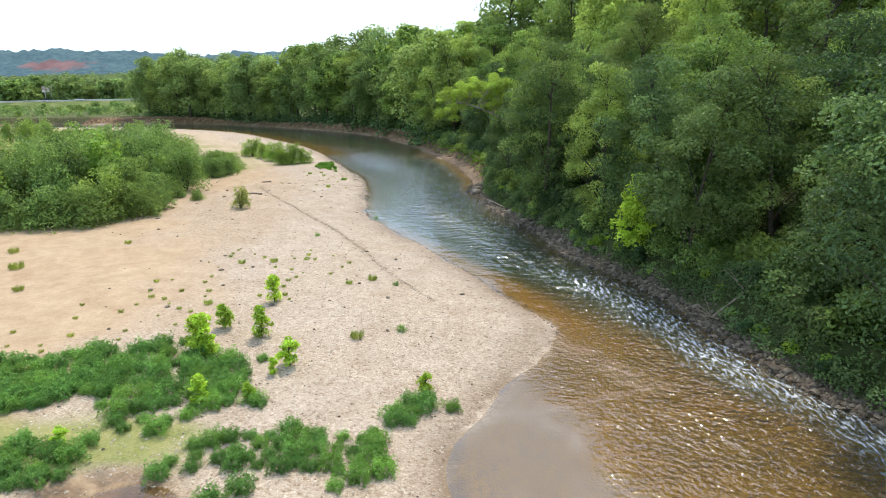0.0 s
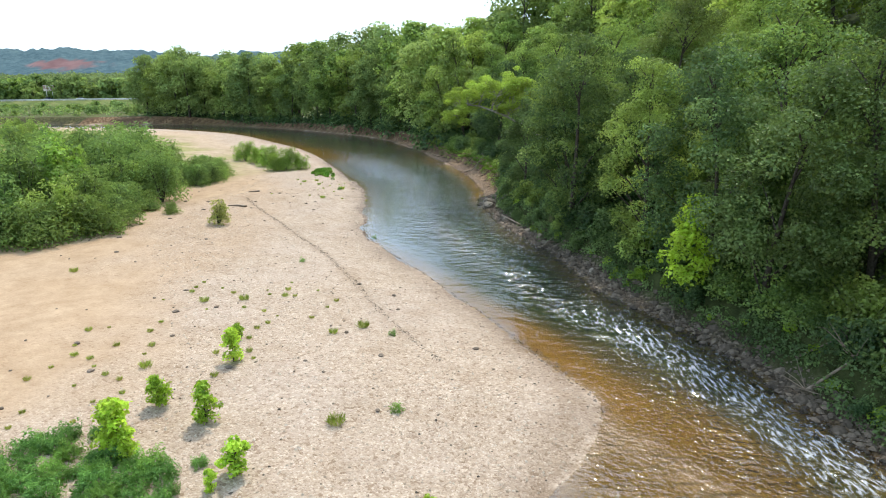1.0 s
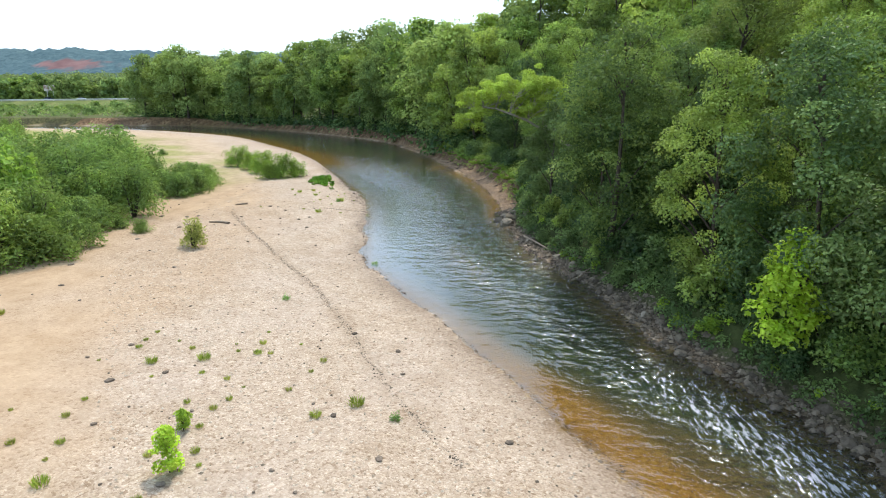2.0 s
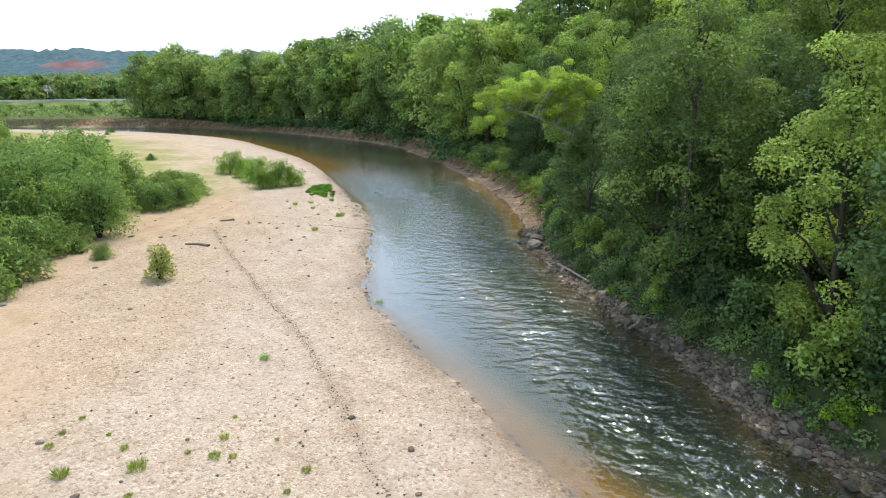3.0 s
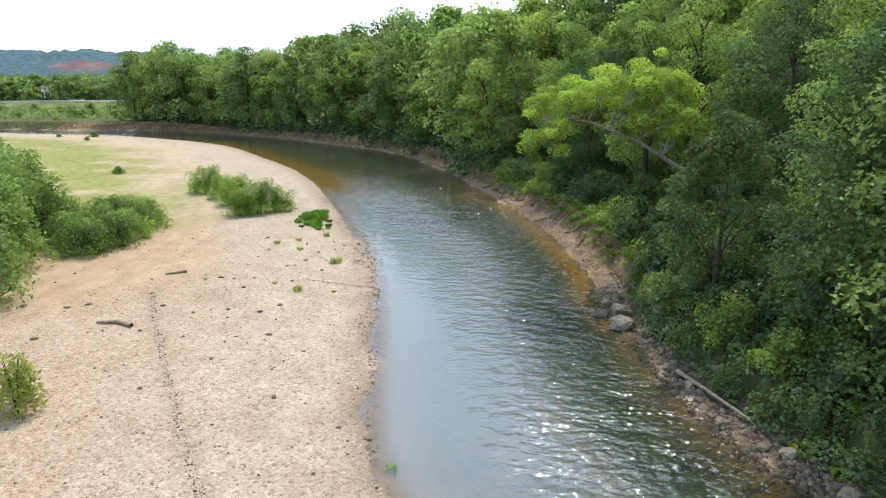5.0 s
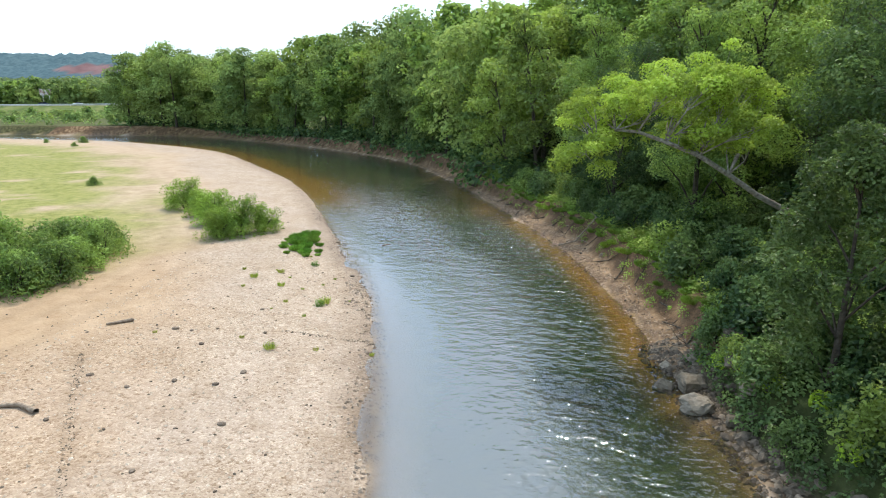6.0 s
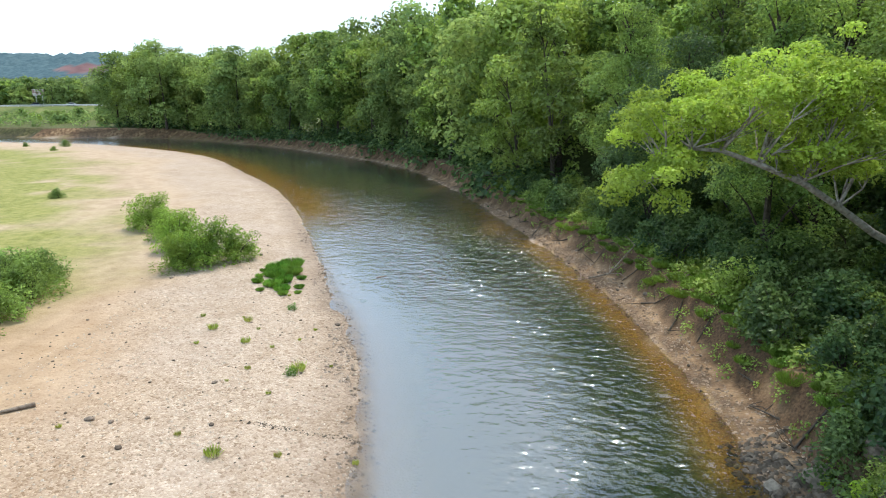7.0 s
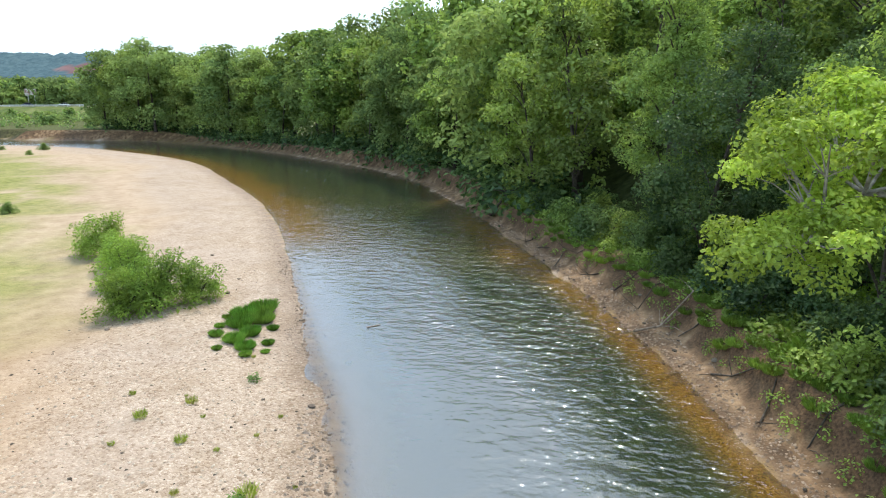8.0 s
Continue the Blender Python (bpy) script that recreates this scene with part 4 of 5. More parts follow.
def leaning_sycamore():
    rg = np.random.default_rng(55)
    base = np.array((14.2, 84.8, ground_at(14.2, 84.8) - 0.2))
    main = [base, (13.2, 84.4, 3.2), (11.4, 83.7, 4.1), (9.6, 83.1, 5.0), (7.9, 82.6, 6.1), (6.2, 82.1, 7.1), (4.4, 81.6, 7.8), (3.0, 81.3, 8.3), (1.9, 81.0, 8.4), (1.0, 80.8, 8.0)]
    limbs = [(main, [0.24, 0.19, 0.16, 0.145, 0.13, 0.12, 0.10, 0.08, 0.06, 0.03])]
    puffs, ends = [], []
    while len(ends) < 42:
        f = rg.uniform(0, 1)
        q = np.array((-0.3 + 10.0 * f, 80.6 + 2.6 * f + rg.normal() * 1.0, 0.0))
        low = 6.7 + 1.0 * smooth(0.12, 0.3, f) - 0.6 * smooth(0.6, 1.0, f)
        high = 9.4 + 1.8 * smooth(0.0, 0.5, f) - 0.8 * smooth(0.8, 1.0, f)
        q[2] = low + (high - low) * rg.uniform(0, 1) ** 0.7
        if all(np.linalg.norm(q - e) > 0.95 for e in ends):
            ends.append(q)
    for q in ends:
        k = int(np.argmin([np.linalg.norm(q - np.array(p) - (0.4, 0, 0)) for p in main[2:]])) + 2
        s0 = np.array(main[k], float)
        m1 = s0 * 0.5 + q * 0.5 + rg.normal(size=3) * 0.15
        limbs.append(([s0, m1, q], [0.05, 0.03, 0.01]))
        for j in range(4):
            c = q + rg.normal(size=3) * (0.55, 0.55, 0.34)
            puffs.append((*c, rg.uniform(0.36, 0.74)))
            limbs.append(([m1, (m1 + c) / 2 + rg.normal(size=3) * 0.08, c], [0.018, 0.012, 0.005]))
    ob = new("sycamore_tree")
    v, f = tubes(limbs, 8)
    part("trunk", mesh_from("trunk", v, f, BARK_PALE, True), ob, "pale grey leaning trunk and limbs")
    part("crown", leafy_mesh("crown", *crown_arrays(rg, puffs, 44000, 0.135, 0.45, 0.65), LEAF_OVER), ob)
    tagged(ob, "bright green sycamore leaning out over the river", "tree")


leaning_sycamore()


# ---- saplings, weeds and tufts on the bar ----


def sapling_meshes(seed, h, r, n, leaf):
    rg = np.random.default_rng(seed)
    limbs = [([(0, 0, -0.05), (0.02, 0, h * 0.5), (0, 0.02, h * 0.95)], [0.025, 0.018, 0.006])]
    puffs = []
    for k in range(34):
        f = rg.uniform(0.1, 0.97)
        ang = rg.uniform(0, 6.28)
        rr = r * math.sin(math.pi * min(1, 0.22 + 0.72 * f)) * rg.uniform(0.15, 0.85)
        c = np.array((math.cos(ang) * rr, math.sin(ang) * rr, h * f))
        puffs.append((*c, r * 0.34))
        limbs.append(([(0, 0, h * f * 0.75), c], [0.012, 0.004]))
    v, f = tubes(limbs, 5)
    w, g, tint = crown_arrays(rg, puffs, n, leaf, 0.6)
    w[:, 2] = np.maximum(w[:, 2], 0.02)
    return [("stem", mesh_from("stem", v, f, BARK, True)), ("foliage", leafy_mesh("foliage", w, g, tint, LEAF_SAPLING))]


SAPLING = Kind("sapling", sapling_meshes(401, 1.5, 0.55, 1200, 0.12), "bright green sycamore sapling on the gravel bar", "sapling", "saplings")
SAPLING_B = Kind("sapling", sapling_meshes(402, 1.3, 0.5, 1100, 0.12), "bright green sycamore sapling on the gravel bar", "sapling", "saplings")
for k, (x0, y0, s) in enumerate(((-9.4, 35.2, 1.0), (-10.8, 31.2, 1.0), (-8.7, 30.3, 1.05), (-6.7, 27.5, 1.05), (-10.7, 28.2, 1.25), (-10.3, 28.0, 0.8), (-11.1, 28.6, 1.1),
                                 (-10.0, 37.6, 0.65), (-7.2, 26.7, 0.5), (-0.7, 26.2, 0.75), (-9.3, 24.0, 0.8), (-7.6, 24.5, 0.6), (-30.2, 56.0, 0.8), (-12.9, 21.0, 0.6))):
    (SAPLING, SAPLING_B)[k % 2].place(x0, y0, ground_at(x0, y0), k * 71, s)
BANK_TREE = Kind("sapling", sapling_meshes(403, 5.4, 1.7, 3200, 0.24), "bright green young tree at the water's edge", "sapling")
BANK_TREE.place(13.1, 43.4, ground_at(13.1, 43.4) - 0.1, 20)


def middle_tint(me):
    point_attribute(me, "clump", np.full(len(me.vertices), 0.5))
    return me


def tuft_meshes(seed, h, r, n, width, mat):
    """A tuft of bent blades."""
    rg = np.random.default_rng(seed)
    ang, rad = rg.uniform(0, 2 * np.pi, n), r * 0.6 * np.sqrt(rg.uniform(0, 1, n))
    foot = np.stack([np.cos(ang) * rad, np.sin(ang) * rad, np.zeros(n) - 0.02], 1)
    out = np.stack([np.cos(ang + rg.normal(0, 0.5, n)), np.sin(ang + rg.normal(0, 0.5, n)), np.zeros(n)], 1)
    hh = h * rg.uniform(0.5, 1.05, (n, 1)) * (1 - 0.35 * (rad / r)[:, None])
    mid = foot + out * r * 0.22 + hh * (0, 0, 0.62)
    tip = foot + out * r * rg.uniform(0.15, 0.5, (n, 1)) + hh * (0, 0, 1.0)
    side = np.cross(out, (0, 0, 1)) * width
    v = np.stack([foot - side * 0.5, foot + side * 0.5, mid + side * 0.5, tip, mid - side * 0.5], 1).reshape(-1, 3)
    k = np.arange(n)[:, None] * 5
    return [("blades", middle_tint(mesh_from("blades", v, k + np.arange(5), mat)))]


def weed_meshes(seed, h, r, n, leaf):
    rg = np.random.default_rng(seed)
    d = unit(rg.normal(size=(n, 3)) * (1, 1, 0.8) + (0, 0, 0.5))
    d[:, 2] = np.abs(d[:, 2])
    lump = 0.8 + 0.35 * np.sin(d[:, :1] * 5 + seed) * np.cos(d[:, 1:2] * 4)
    pos = d * (r, r, h) * rg.uniform(0.5, 1.05, (n, 1)) * lump
    nor = unit(rg.normal(size=(n, 3)) * 0.7 + d * 0.4 + np.array((0.0, 0.0, 0.2)))
    v, f = leaf_quads(pos, nor, leaf, rg, 0.28)
    v[:, 2] = np.maximum(v[:, 2], -0.03)
    # leaf tint painted darker at the foot, lighter towards the top
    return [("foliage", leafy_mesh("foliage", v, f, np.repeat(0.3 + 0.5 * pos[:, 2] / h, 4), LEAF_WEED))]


TUFTS = [Kind("grass_tuft", tuft_meshes(411, 0.42, 0.36, 110, 0.013, LEAF_GRASS), "small yellow-green tuft of grass on the gravel", "grass tuft", "grass tufts"),
         Kind("grass_tuft", weed_meshes(412, 0.42, 0.34, 260, 0.10), "small dark green tuft of weeds on the gravel", "grass tuft", "grass tufts")]
for k, (x0, y0, s, d) in enumerate(((-4.2, 30.8, 1.2, 0), (-2.1, 31.8, 1.0, 1), (-13.6, 42.8, 0.9, 0), (-11.6, 43.4, 1.0, 0), (-9.5, 44.2, 0.7, 0), (-5.8, 39.0, 0.8, 0),
                                    (-4.5, 40.1, 1.1, 0), (-2.9, 39.1, 0.8, 1), (-10.3, 51.8, 0.8, 1), (-27.7, 41.1, 1.6, 0), (-24.6, 36.6, 1.1, 0), (-23.8, 47.9, 0.9, 0),
                                    (-12.7, 34.2, 0.9, 0), (-30.6, 45.2, 1.3, 0), (-13.0, 83.5, 1.2, 0), (-15.4, 90.9, 1.0, 1), (-18.3, 87.3, 0.9, 0), (-13.9, 76.8, 1.0, 0),
                                    (-13.2, 83.0, 1.0, 1), (-6.4, 60.3, 0.9, 1), (-12.1, 94.0, 0.7, 0), (-17.0, 88.6, 0.8, 0), (-16.2, 86.0, 0.8, 0))):
    TUFTS[d].place(x0, y0, ground_at(x0, y0), k * 83, s)
for x0, y0 in scatter(500, (-24, -2, 26, 60), None, lambda xs, ys: (~inside(xs, ys, RIVER) & (line_distance(xs, ys, spline([(-18, 28), (-13, 36), (-11, 44)])) < 4.5), np.full(len(xs), 0.8)), rng)[:64]:
    TUFTS[0].place(x0, y0, ground_at(x0, y0), rng.uniform(0, 360), rng.uniform(0.25, 0.6))
for x0, y0 in scatter(300, (-20, -8, 76, 100), None, lambda xs, ys: (~inside(xs, ys, RIVER), np.full(len(xs), 1.3)), rng)[:18]:
    TUFTS[0].place(x0, y0, ground_at(x0, y0), rng.uniform(0, 360), rng.uniform(0.25, 0.5))

for x0, y0, s in ((-94, 190, 0.55), (-49.9, 122.7, 0.4), (-101, 188, 0.35), (-88, 178, 0.35)):
    WILLOWS[1].place(x0, y0, ground_at(x0, y0) - 0.05, x0 * 20, s)

# bright green grass patch near the shore
LUSH = Kind("grass_clump", tuft_meshes(421, 0.55, 0.7, 1000, 0.013, leaf_material("leaf_lush", (0.12, 0.27, 0.05), (0.21, 0.40, 0.07), (0.32, 0.46, 0.10), 0.45)), "bright green clump of grass on the gravel bar", "grass clump", "lush grass")
for k, (x0, y0, s) in enumerate(((-18.0, 99.6, 1.3), (-18.6, 98.4, 1.2), (-17.5, 98.0, 1.1), (-18.3, 97.0, 1.1), (-17.4, 96.0, 0.9), (-17.8, 94.9, 0.9), (-17.0, 94.2, 0.8), (-16.2, 95.0, 0.5), (-18.9, 95.4, 0.6), (-19.2, 96.6, 0.45), (-16.6, 97.0, 0.5), (-16.7, 93.4, 0.5), (-18.2, 93.8, 0.4), (-19.4, 98.0, 0.4), (-16.0, 94.0, 0.35))):
    LUSH.place(x0, y0, ground_at(x0, y0), k * 50, s)


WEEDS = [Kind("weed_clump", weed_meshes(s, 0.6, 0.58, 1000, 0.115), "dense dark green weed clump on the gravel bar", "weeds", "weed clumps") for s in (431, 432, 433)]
PATCHES = [[(-14.1, 28.3), (-13.1, 29.5), (-11.7, 29.3), (-9.8, 27.8), (-8.5, 27.2), (-8.0, 25.8), (-8.3, 24.2), (-9.0, 23.1), (-10.0, 22.0), (-11.5, 22.0), (-12.5, 23.0), (-14.0, 24.6), (-16.1, 22.9), (-19, 23.5), (-19, 25), (-15.1, 25.9)],
           [(-9.2, 19.8), (-9.0, 21.2), (-7.5, 22.0), (-5.3, 22.8), (-4.0, 22.3), (-3.0, 22.8), (-2.1, 23.0), (-1.9, 20.2), (-2.6, 20.1), (-3.3, 20.2), (-4.4, 20.5), (-5.1, 20.4), (-7.0, 20.4)],
           [(-24, 22), (-23, 25.5), (-18.5, 27), (-15, 28.2), (-13.4, 27), (-13.2, 24.4), (-16, 23.2), (-20, 21.5)],
           [(-2.2, 24.1), (-1.4, 25.6), (-0.6, 26.2), (-0.3, 25.3), (-1.0, 23.6), (-1.7, 23.4)],
           [(-16.4, 19.8), (-14.1, 21.2), (-12.4, 20.9), (-11.7, 19.6), (-12.5, 18.8), (-16, 18.8)]]
for poly in PATCHES:
    p = np.array(poly)
    for x0, y0 in scatter(1500, (p[:, 0].min(), p[:, 0].max(), p[:, 1].min(), p[:, 1].max()), None, lambda xs, ys: (inside(xs, ys, p), np.full(len(xs), 0.56)), rng):
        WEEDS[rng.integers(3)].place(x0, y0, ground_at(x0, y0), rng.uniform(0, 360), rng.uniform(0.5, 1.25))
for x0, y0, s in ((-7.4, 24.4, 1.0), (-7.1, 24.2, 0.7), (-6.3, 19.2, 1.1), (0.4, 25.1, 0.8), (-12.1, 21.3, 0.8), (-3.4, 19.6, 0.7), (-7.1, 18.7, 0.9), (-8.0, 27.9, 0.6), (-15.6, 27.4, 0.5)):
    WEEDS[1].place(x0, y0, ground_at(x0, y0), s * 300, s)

# tall grass on top of the cut bank
BANK_GRASS = Kind("grass_clump", tuft_meshes(441, 0.42, 0.6, 420, 0.012, LEAF_BUSH), "long light green grass on the cut bank", "grass clump", "bank grass")


for x0, y0 in along_bank(3600, 0.7, 4.8, 0.62, 76, 128, rng)[:285]:
    BANK_GRASS.place(x0, y0, ground_at(x0, y0), rng.uniform(0, 360), rng.uniform(0.6, 1.1))

# ---- stones ----


def stone_mesh(name, seed, mat, rough=0.25, flat=0.7, cuts=2):
    bm = bmesh.new()
    bmesh.ops.create_icosphere(bm, subdivisions=cuts, radius=0.5)
    rg = np.random.default_rng(900 + seed)
    if cuts > 2:                                # broken flat faces
        for k in range(13):
            side, far = Vector(unit(rg.normal(size=3))), rg.uniform(0.27, 0.42)
            for v in bm.verts:
                over = v.co.dot(side) - far
                if over > 0:
                    v.co -= side * over
        rough *= 0.42
    for v in bm.verts:
        n = noise.noise(v.co * 2.2 + Vector((seed * 3.1, 0, 0))) * rough + noise.noise(v.co * 5 + Vector((0, seed, 0))) * rough * 0.5 + (noise.noise(v.co * 11 + Vector((0, seed, 2))) * rough * 0.22 * 2 if cuts > 2 else 0)
        v.co = v.co * (1 + n * 1.6)
        v.co.z *= flat
        v.co.x *= 1.25
    me = bpy.data.meshes.new(name)
    bm.to_mesh(me)
    bm.free()
    me.materials.append(mat)
    return me


BOULDERS = [Kind("boulder", [("stone", stone_mesh("boulder", s, STONE_BOULDER, 0.30, 0.8, 4))], "weathered grey limestone boulder at the water's edge", "boulder", "boulders") for s in (1, 2, 3)]
for k, (x0, y0, s) in enumerate(((3.7, 72.6, 1.2), (4.1, 74.3, 1.2), (3.0, 74.6, 0.85), (5.5, 73.6, 1.1), (4.9, 76.3, 0.9), (5.4, 72.2, 0.8), (5.9, 75.2, 0.9), (4.6, 71.4, 0.6), (3.6, 76.3, 0.5),
                                 (4.7, 66.0, 0.7), (6.3, 61.2, 0.8), (9.3, 50.2, 0.7), (8.5, 52.8, 0.6), (7.2, 57.4, 0.7), (10.1, 47.3, 0.7), (7.0, 59.0, 0.9))):
    BOULDERS[k % 3].place(x0, y0, ground_at(x0, y0) + 0.10 * s, k * 57, s * (1.05 if k < 9 else 0.72), (k * 13 % 20 - 10, k * 7 % 16 - 8))
ROCKS = [Kind("rock", [("stone", stone_mesh("rock", s + 10, STONE_BANK, 0.35, 0.6, 1))], "broken brown-grey rock on the stony bank", "rock", "bank rocks") for s in (1, 2, 3)]


for x0, y0 in along_bank(1500, -1.9, 0.5, 0.42, 20, 78, rng)[:230] + along_bank(300, -1.5, 0.5, 0.9, 78, 112, rng)[:24]:
    ROCKS[rng.integers(3)].place(x0, y0, ground_at(x0, y0) + 0.03, rng.uniform(0, 360), (0.18 + 0.42 * rng.uniform() ** 2) * (1.0 if y0 < 78 else 0.5))
COBBLES = [Kind("cobble", [("stone", stone_mesh("cobble", s + 20, STONE_DARK, 0.25, 0.6, 1))], "dark brown cobble lying on the gravel", "stone", "dark cobbles") for s in (1, 2)]


def cobble_test(xs, ys):
    dl, dr, wet, bank = plan(xs, ys)
    return ~bank & ((~wet & (dl < 24)) | (wet & (dl < 0.7) & (ys > 70))), np.full(len(xs), 0.8)


for x0, y0 in scatter(900, (-28, 5, 30, 112), None, cobble_test, rng)[:140]:
    COBBLES[rng.integers(2)].place(x0, y0, ground_at(x0, y0) + 0.02, rng.uniform(0, 360), 0.10 + 0.24 * rng.uniform() ** 3)


def pebbles(name, n, box, size, mat, test, label, seed):
    """Many small stones as one mesh."""
    rg = np.random.default_rng(seed)
    xs, ys = rg.uniform(box[0], box[1], n), rg.uniform(box[2], box[3], n)
    ok = test(xs, ys)
    xs, ys = xs[ok], ys[ok]
    zs = height(xs, ys)
    n = len(xs)
    ico = unit(np.array([(1, 0, 0), (0, 1, 0), (-1, 0, 0), (0, -1, 0), (0, 0, 1), (0, 0, -1)], float))
    fc = np.array([(0, 1, 4), (1, 2, 4), (2, 3, 4), (3, 0, 4), (1, 0, 5), (2, 1, 5), (3, 2, 5), (0, 3, 5)])
    s = size[0] + (size[1] - size[0]) * rg.uniform(0, 1, (n, 1, 1)) ** 2.5
    v = ico[None] * s * rg.uniform(0.6, 1.2, (n, 6, 1)) * (1, 1, 0.6)
    a0 = rg.uniform(0, 6.28, n)
    ca, sa = np.cos(a0)[:, None], np.sin(a0)[:, None]
    v = np.stack([v[..., 0] * ca - v[..., 1] * sa, v[..., 0] * sa + v[..., 1] * ca, v[..., 2]], -1)
    v = v + np.stack([xs, ys, zs], 1)[:, None, :]
    f = fc[None] + (np.arange(n) * 6)[:, None, None]
    tagged(new(name, mesh_from(name, v.reshape(-1, 3), f.reshape(-1, 3), mat)), label, "gravel", kind="stuff")


pebbles("gravel", 36000, (-24, 7, 18, 104), (0.025, 0.085), STONE_PALE, lambda xs, ys: (lambda p: ~p[3] & ~p[2] & (p[0] < 16))(plan(xs, ys)), "pale tan and cream river gravel", 61)
pebbles("bank_rubble", 90000, (-8, 20, 20, 79), (0.05, 0.22), STONE_BANK, lambda xs, ys: (lambda p: (p[3] & (p[1] < bank_strip(xs, ys) + 0.5)) | (p[2] & (p[1] < 0.5)))(plan(xs, ys)), "brown-grey broken stone along the bank", 62)
pebbles("bank_gravel", 70000, (-8, 8, 76, 125), (0.025, 0.11), STONE_EARTH, lambda xs, ys: (lambda p: p[3] & (p[1] < bank_strip(xs, ys) + 0.2))(plan(xs, ys)), "tan pebbles on the sandy strip below the bank", 64)
pebbles("dark_gravel", 5000, (-26, 7, 18, 110), (0.02, 0.085), STONE_BANK, lambda xs, ys: (lambda p: ~p[3] & ~p[2] & (p[0] < 16))(plan(xs, ys)), "scattered dark pebbles on the gravel bar", 63)


pebbles("shore_gravel", 90000, (-24, 8, 32, 112), (0.025, 0.13), STONE_WET, lambda xs, ys: (lambda p: ~p[3] & (p[0] < (0.2 + 2.2 * fbm(xs, ys, 3, 68) ** 3) * (0.35 + 0.65 * smooth(52, 72, ys))))(plan(xs, ys)), "wet brown pebbles along the water's edge", 69)
pebbles("trail_stones", 90000, (-22, 0, 36, 76), (0.02, 0.06), STONE_BANK, lambda xs, ys: line_distance(xs, ys, TRAIL) < 0.04 + 0.28 * fbm(xs, ys, 1.5, 65), "thin line of dark stones and debris across the gravel", 66)
pebbles("trail_stones", 1400, (-13.4, -8.8, 77.8, 79.2), (0.02, 0.06), STONE_BANK, lambda xs, ys: line_distance(xs, ys, np.array([(-13.2, 78.9), (-11, 78.5), (-9.0, 78.4)])) < 0.13, "thin line of dark stones at the shore", 67)


# ---- driftwood ----


def branch_thing(name, pts, r, label, twigs=0, seed=0, mat=None):
    """A fallen limb, its twigs as parts."""
    rg = np.random.default_rng(seed)
    pts = [np.array(p, float) for p in pts]
    mat = mat or DRIFTWOOD
    v, f = tubes([(pts, list(np.linspace(r, r * 0.5, len(pts))))], 8)
    ob = tagged(new(name, mesh_from(name, v, f, mat, True)), label, "driftwood")
    for k in range(twigs):
        s0 = pts[rg.integers(len(pts))]
        d = rg.normal(size=3) * (1, 1, 0.35)
        d[2] = abs(d[2]) + 0.1
        q = s0 + unit(d) * rg.uniform(0.6, 1.8)
        v, f = tubes([([s0, (s0 + q) / 2 + rg.normal(size=3) * 0.08, q], [r * 0.4, r * 0.3, r * 0.12])], 5)
        part("twig", mesh_from("twig", v, f, mat, True), ob)


def on_ground(x0, y0, up):
    return (x0, y0, ground_at(x0, y0) + up)


branch_thing("log", [on_ground(-20.0, 70.0, 0.08), on_ground(-20.9, 70.4, 0.1), on_ground(-21.8, 70.2, 0.08)], 0.12, "short pale driftwood log on the gravel bar")
branch_thing("log", [on_ground(-27.4, 67.0, 0.1), on_ground(-29.5, 67.6, 0.12)], 0.1, "pale driftwood stick beside the bushes")
branch_thing("log", [on_ground(-21.4, 79.0, 0.08), on_ground(-22.3, 78.2, 0.08)], 0.1, "short brown driftwood stick on the sand")
branch_thing("log", [on_ground(4.6, 67.0, 0.15), on_ground(5.2, 65.0, 0.2), on_ground(5.9, 62.9, 0.15)], 0.10, "grey driftwood log along the stony bank")
branch_thing("log", [on_ground(7.4, 57.2, 0.15), on_ground(7.0, 56.6, 0.2), on_ground(6.4, 56.2, 0.3)], 0.1, "grey broken branch at the water's edge", 3, 2)
branch_thing("dead_branch", [on_ground(14.6, 34.2, 0.25), on_ground(16.0, 33.6, 0.35), on_ground(17.6, 33.4, 0.5), on_ground(19.2, 33.5, 0.7)], 0.06, "bare grey fallen branch with many twigs on the bank", 26, 4)
branch_thing("dead_branch", [on_ground(15.2, 36.0, 0.25), on_ground(16.6, 35.0, 0.45), on_ground(18.2, 34.6, 0.6)], 0.05, "bare grey fallen branch with many twigs on the bank", 20, 5)
branch_thing("dead_branch", [on_ground(1.7, 97.6, 0.15), on_ground(2.9, 97.2, 0.35), on_ground(4.4, 97.4, 0.6)], 0.07, "bare brown root and branch on the eroded bank", 8, 6)
branch_thing("dead_branch", [on_ground(-5.0, 126.5, 0.2), on_ground(-3.4, 127, 0.8), on_ground(-2.0, 127.5, 1.3)], 0.12, "dark tangle of roots at the bank", 24, 7, BARK)
branch_thing("log", [(-11.9, 97.8, -1.38), (-11.3, 98.2, -1.37)], 0.05, "small stick lying in the shallow water")

# roots and broken wood along the cut bank
for k, (x0, y0) in enumerate(along_bank(120, -0.4, 1.1, 2.2, 77, 118, np.random.default_rng(95))[:18]):
    rg = np.random.default_rng(500 + k)
    a0 = rg.uniform(0, 6.28)
    l0 = rg.uniform(0.5, 1.1)
    branch_thing("dead_branch", [on_ground(x0 - math.cos(a0) * l0, y0 - math.sin(a0) * l0, 0.06), on_ground(x0, y0, 0.12), on_ground(x0 + math.cos(a0) * l0, y0 + math.sin(a0) * l0, 0.08)], 0.045, "dark broken root on the eroded bank", 4, 600 + k, BARK)

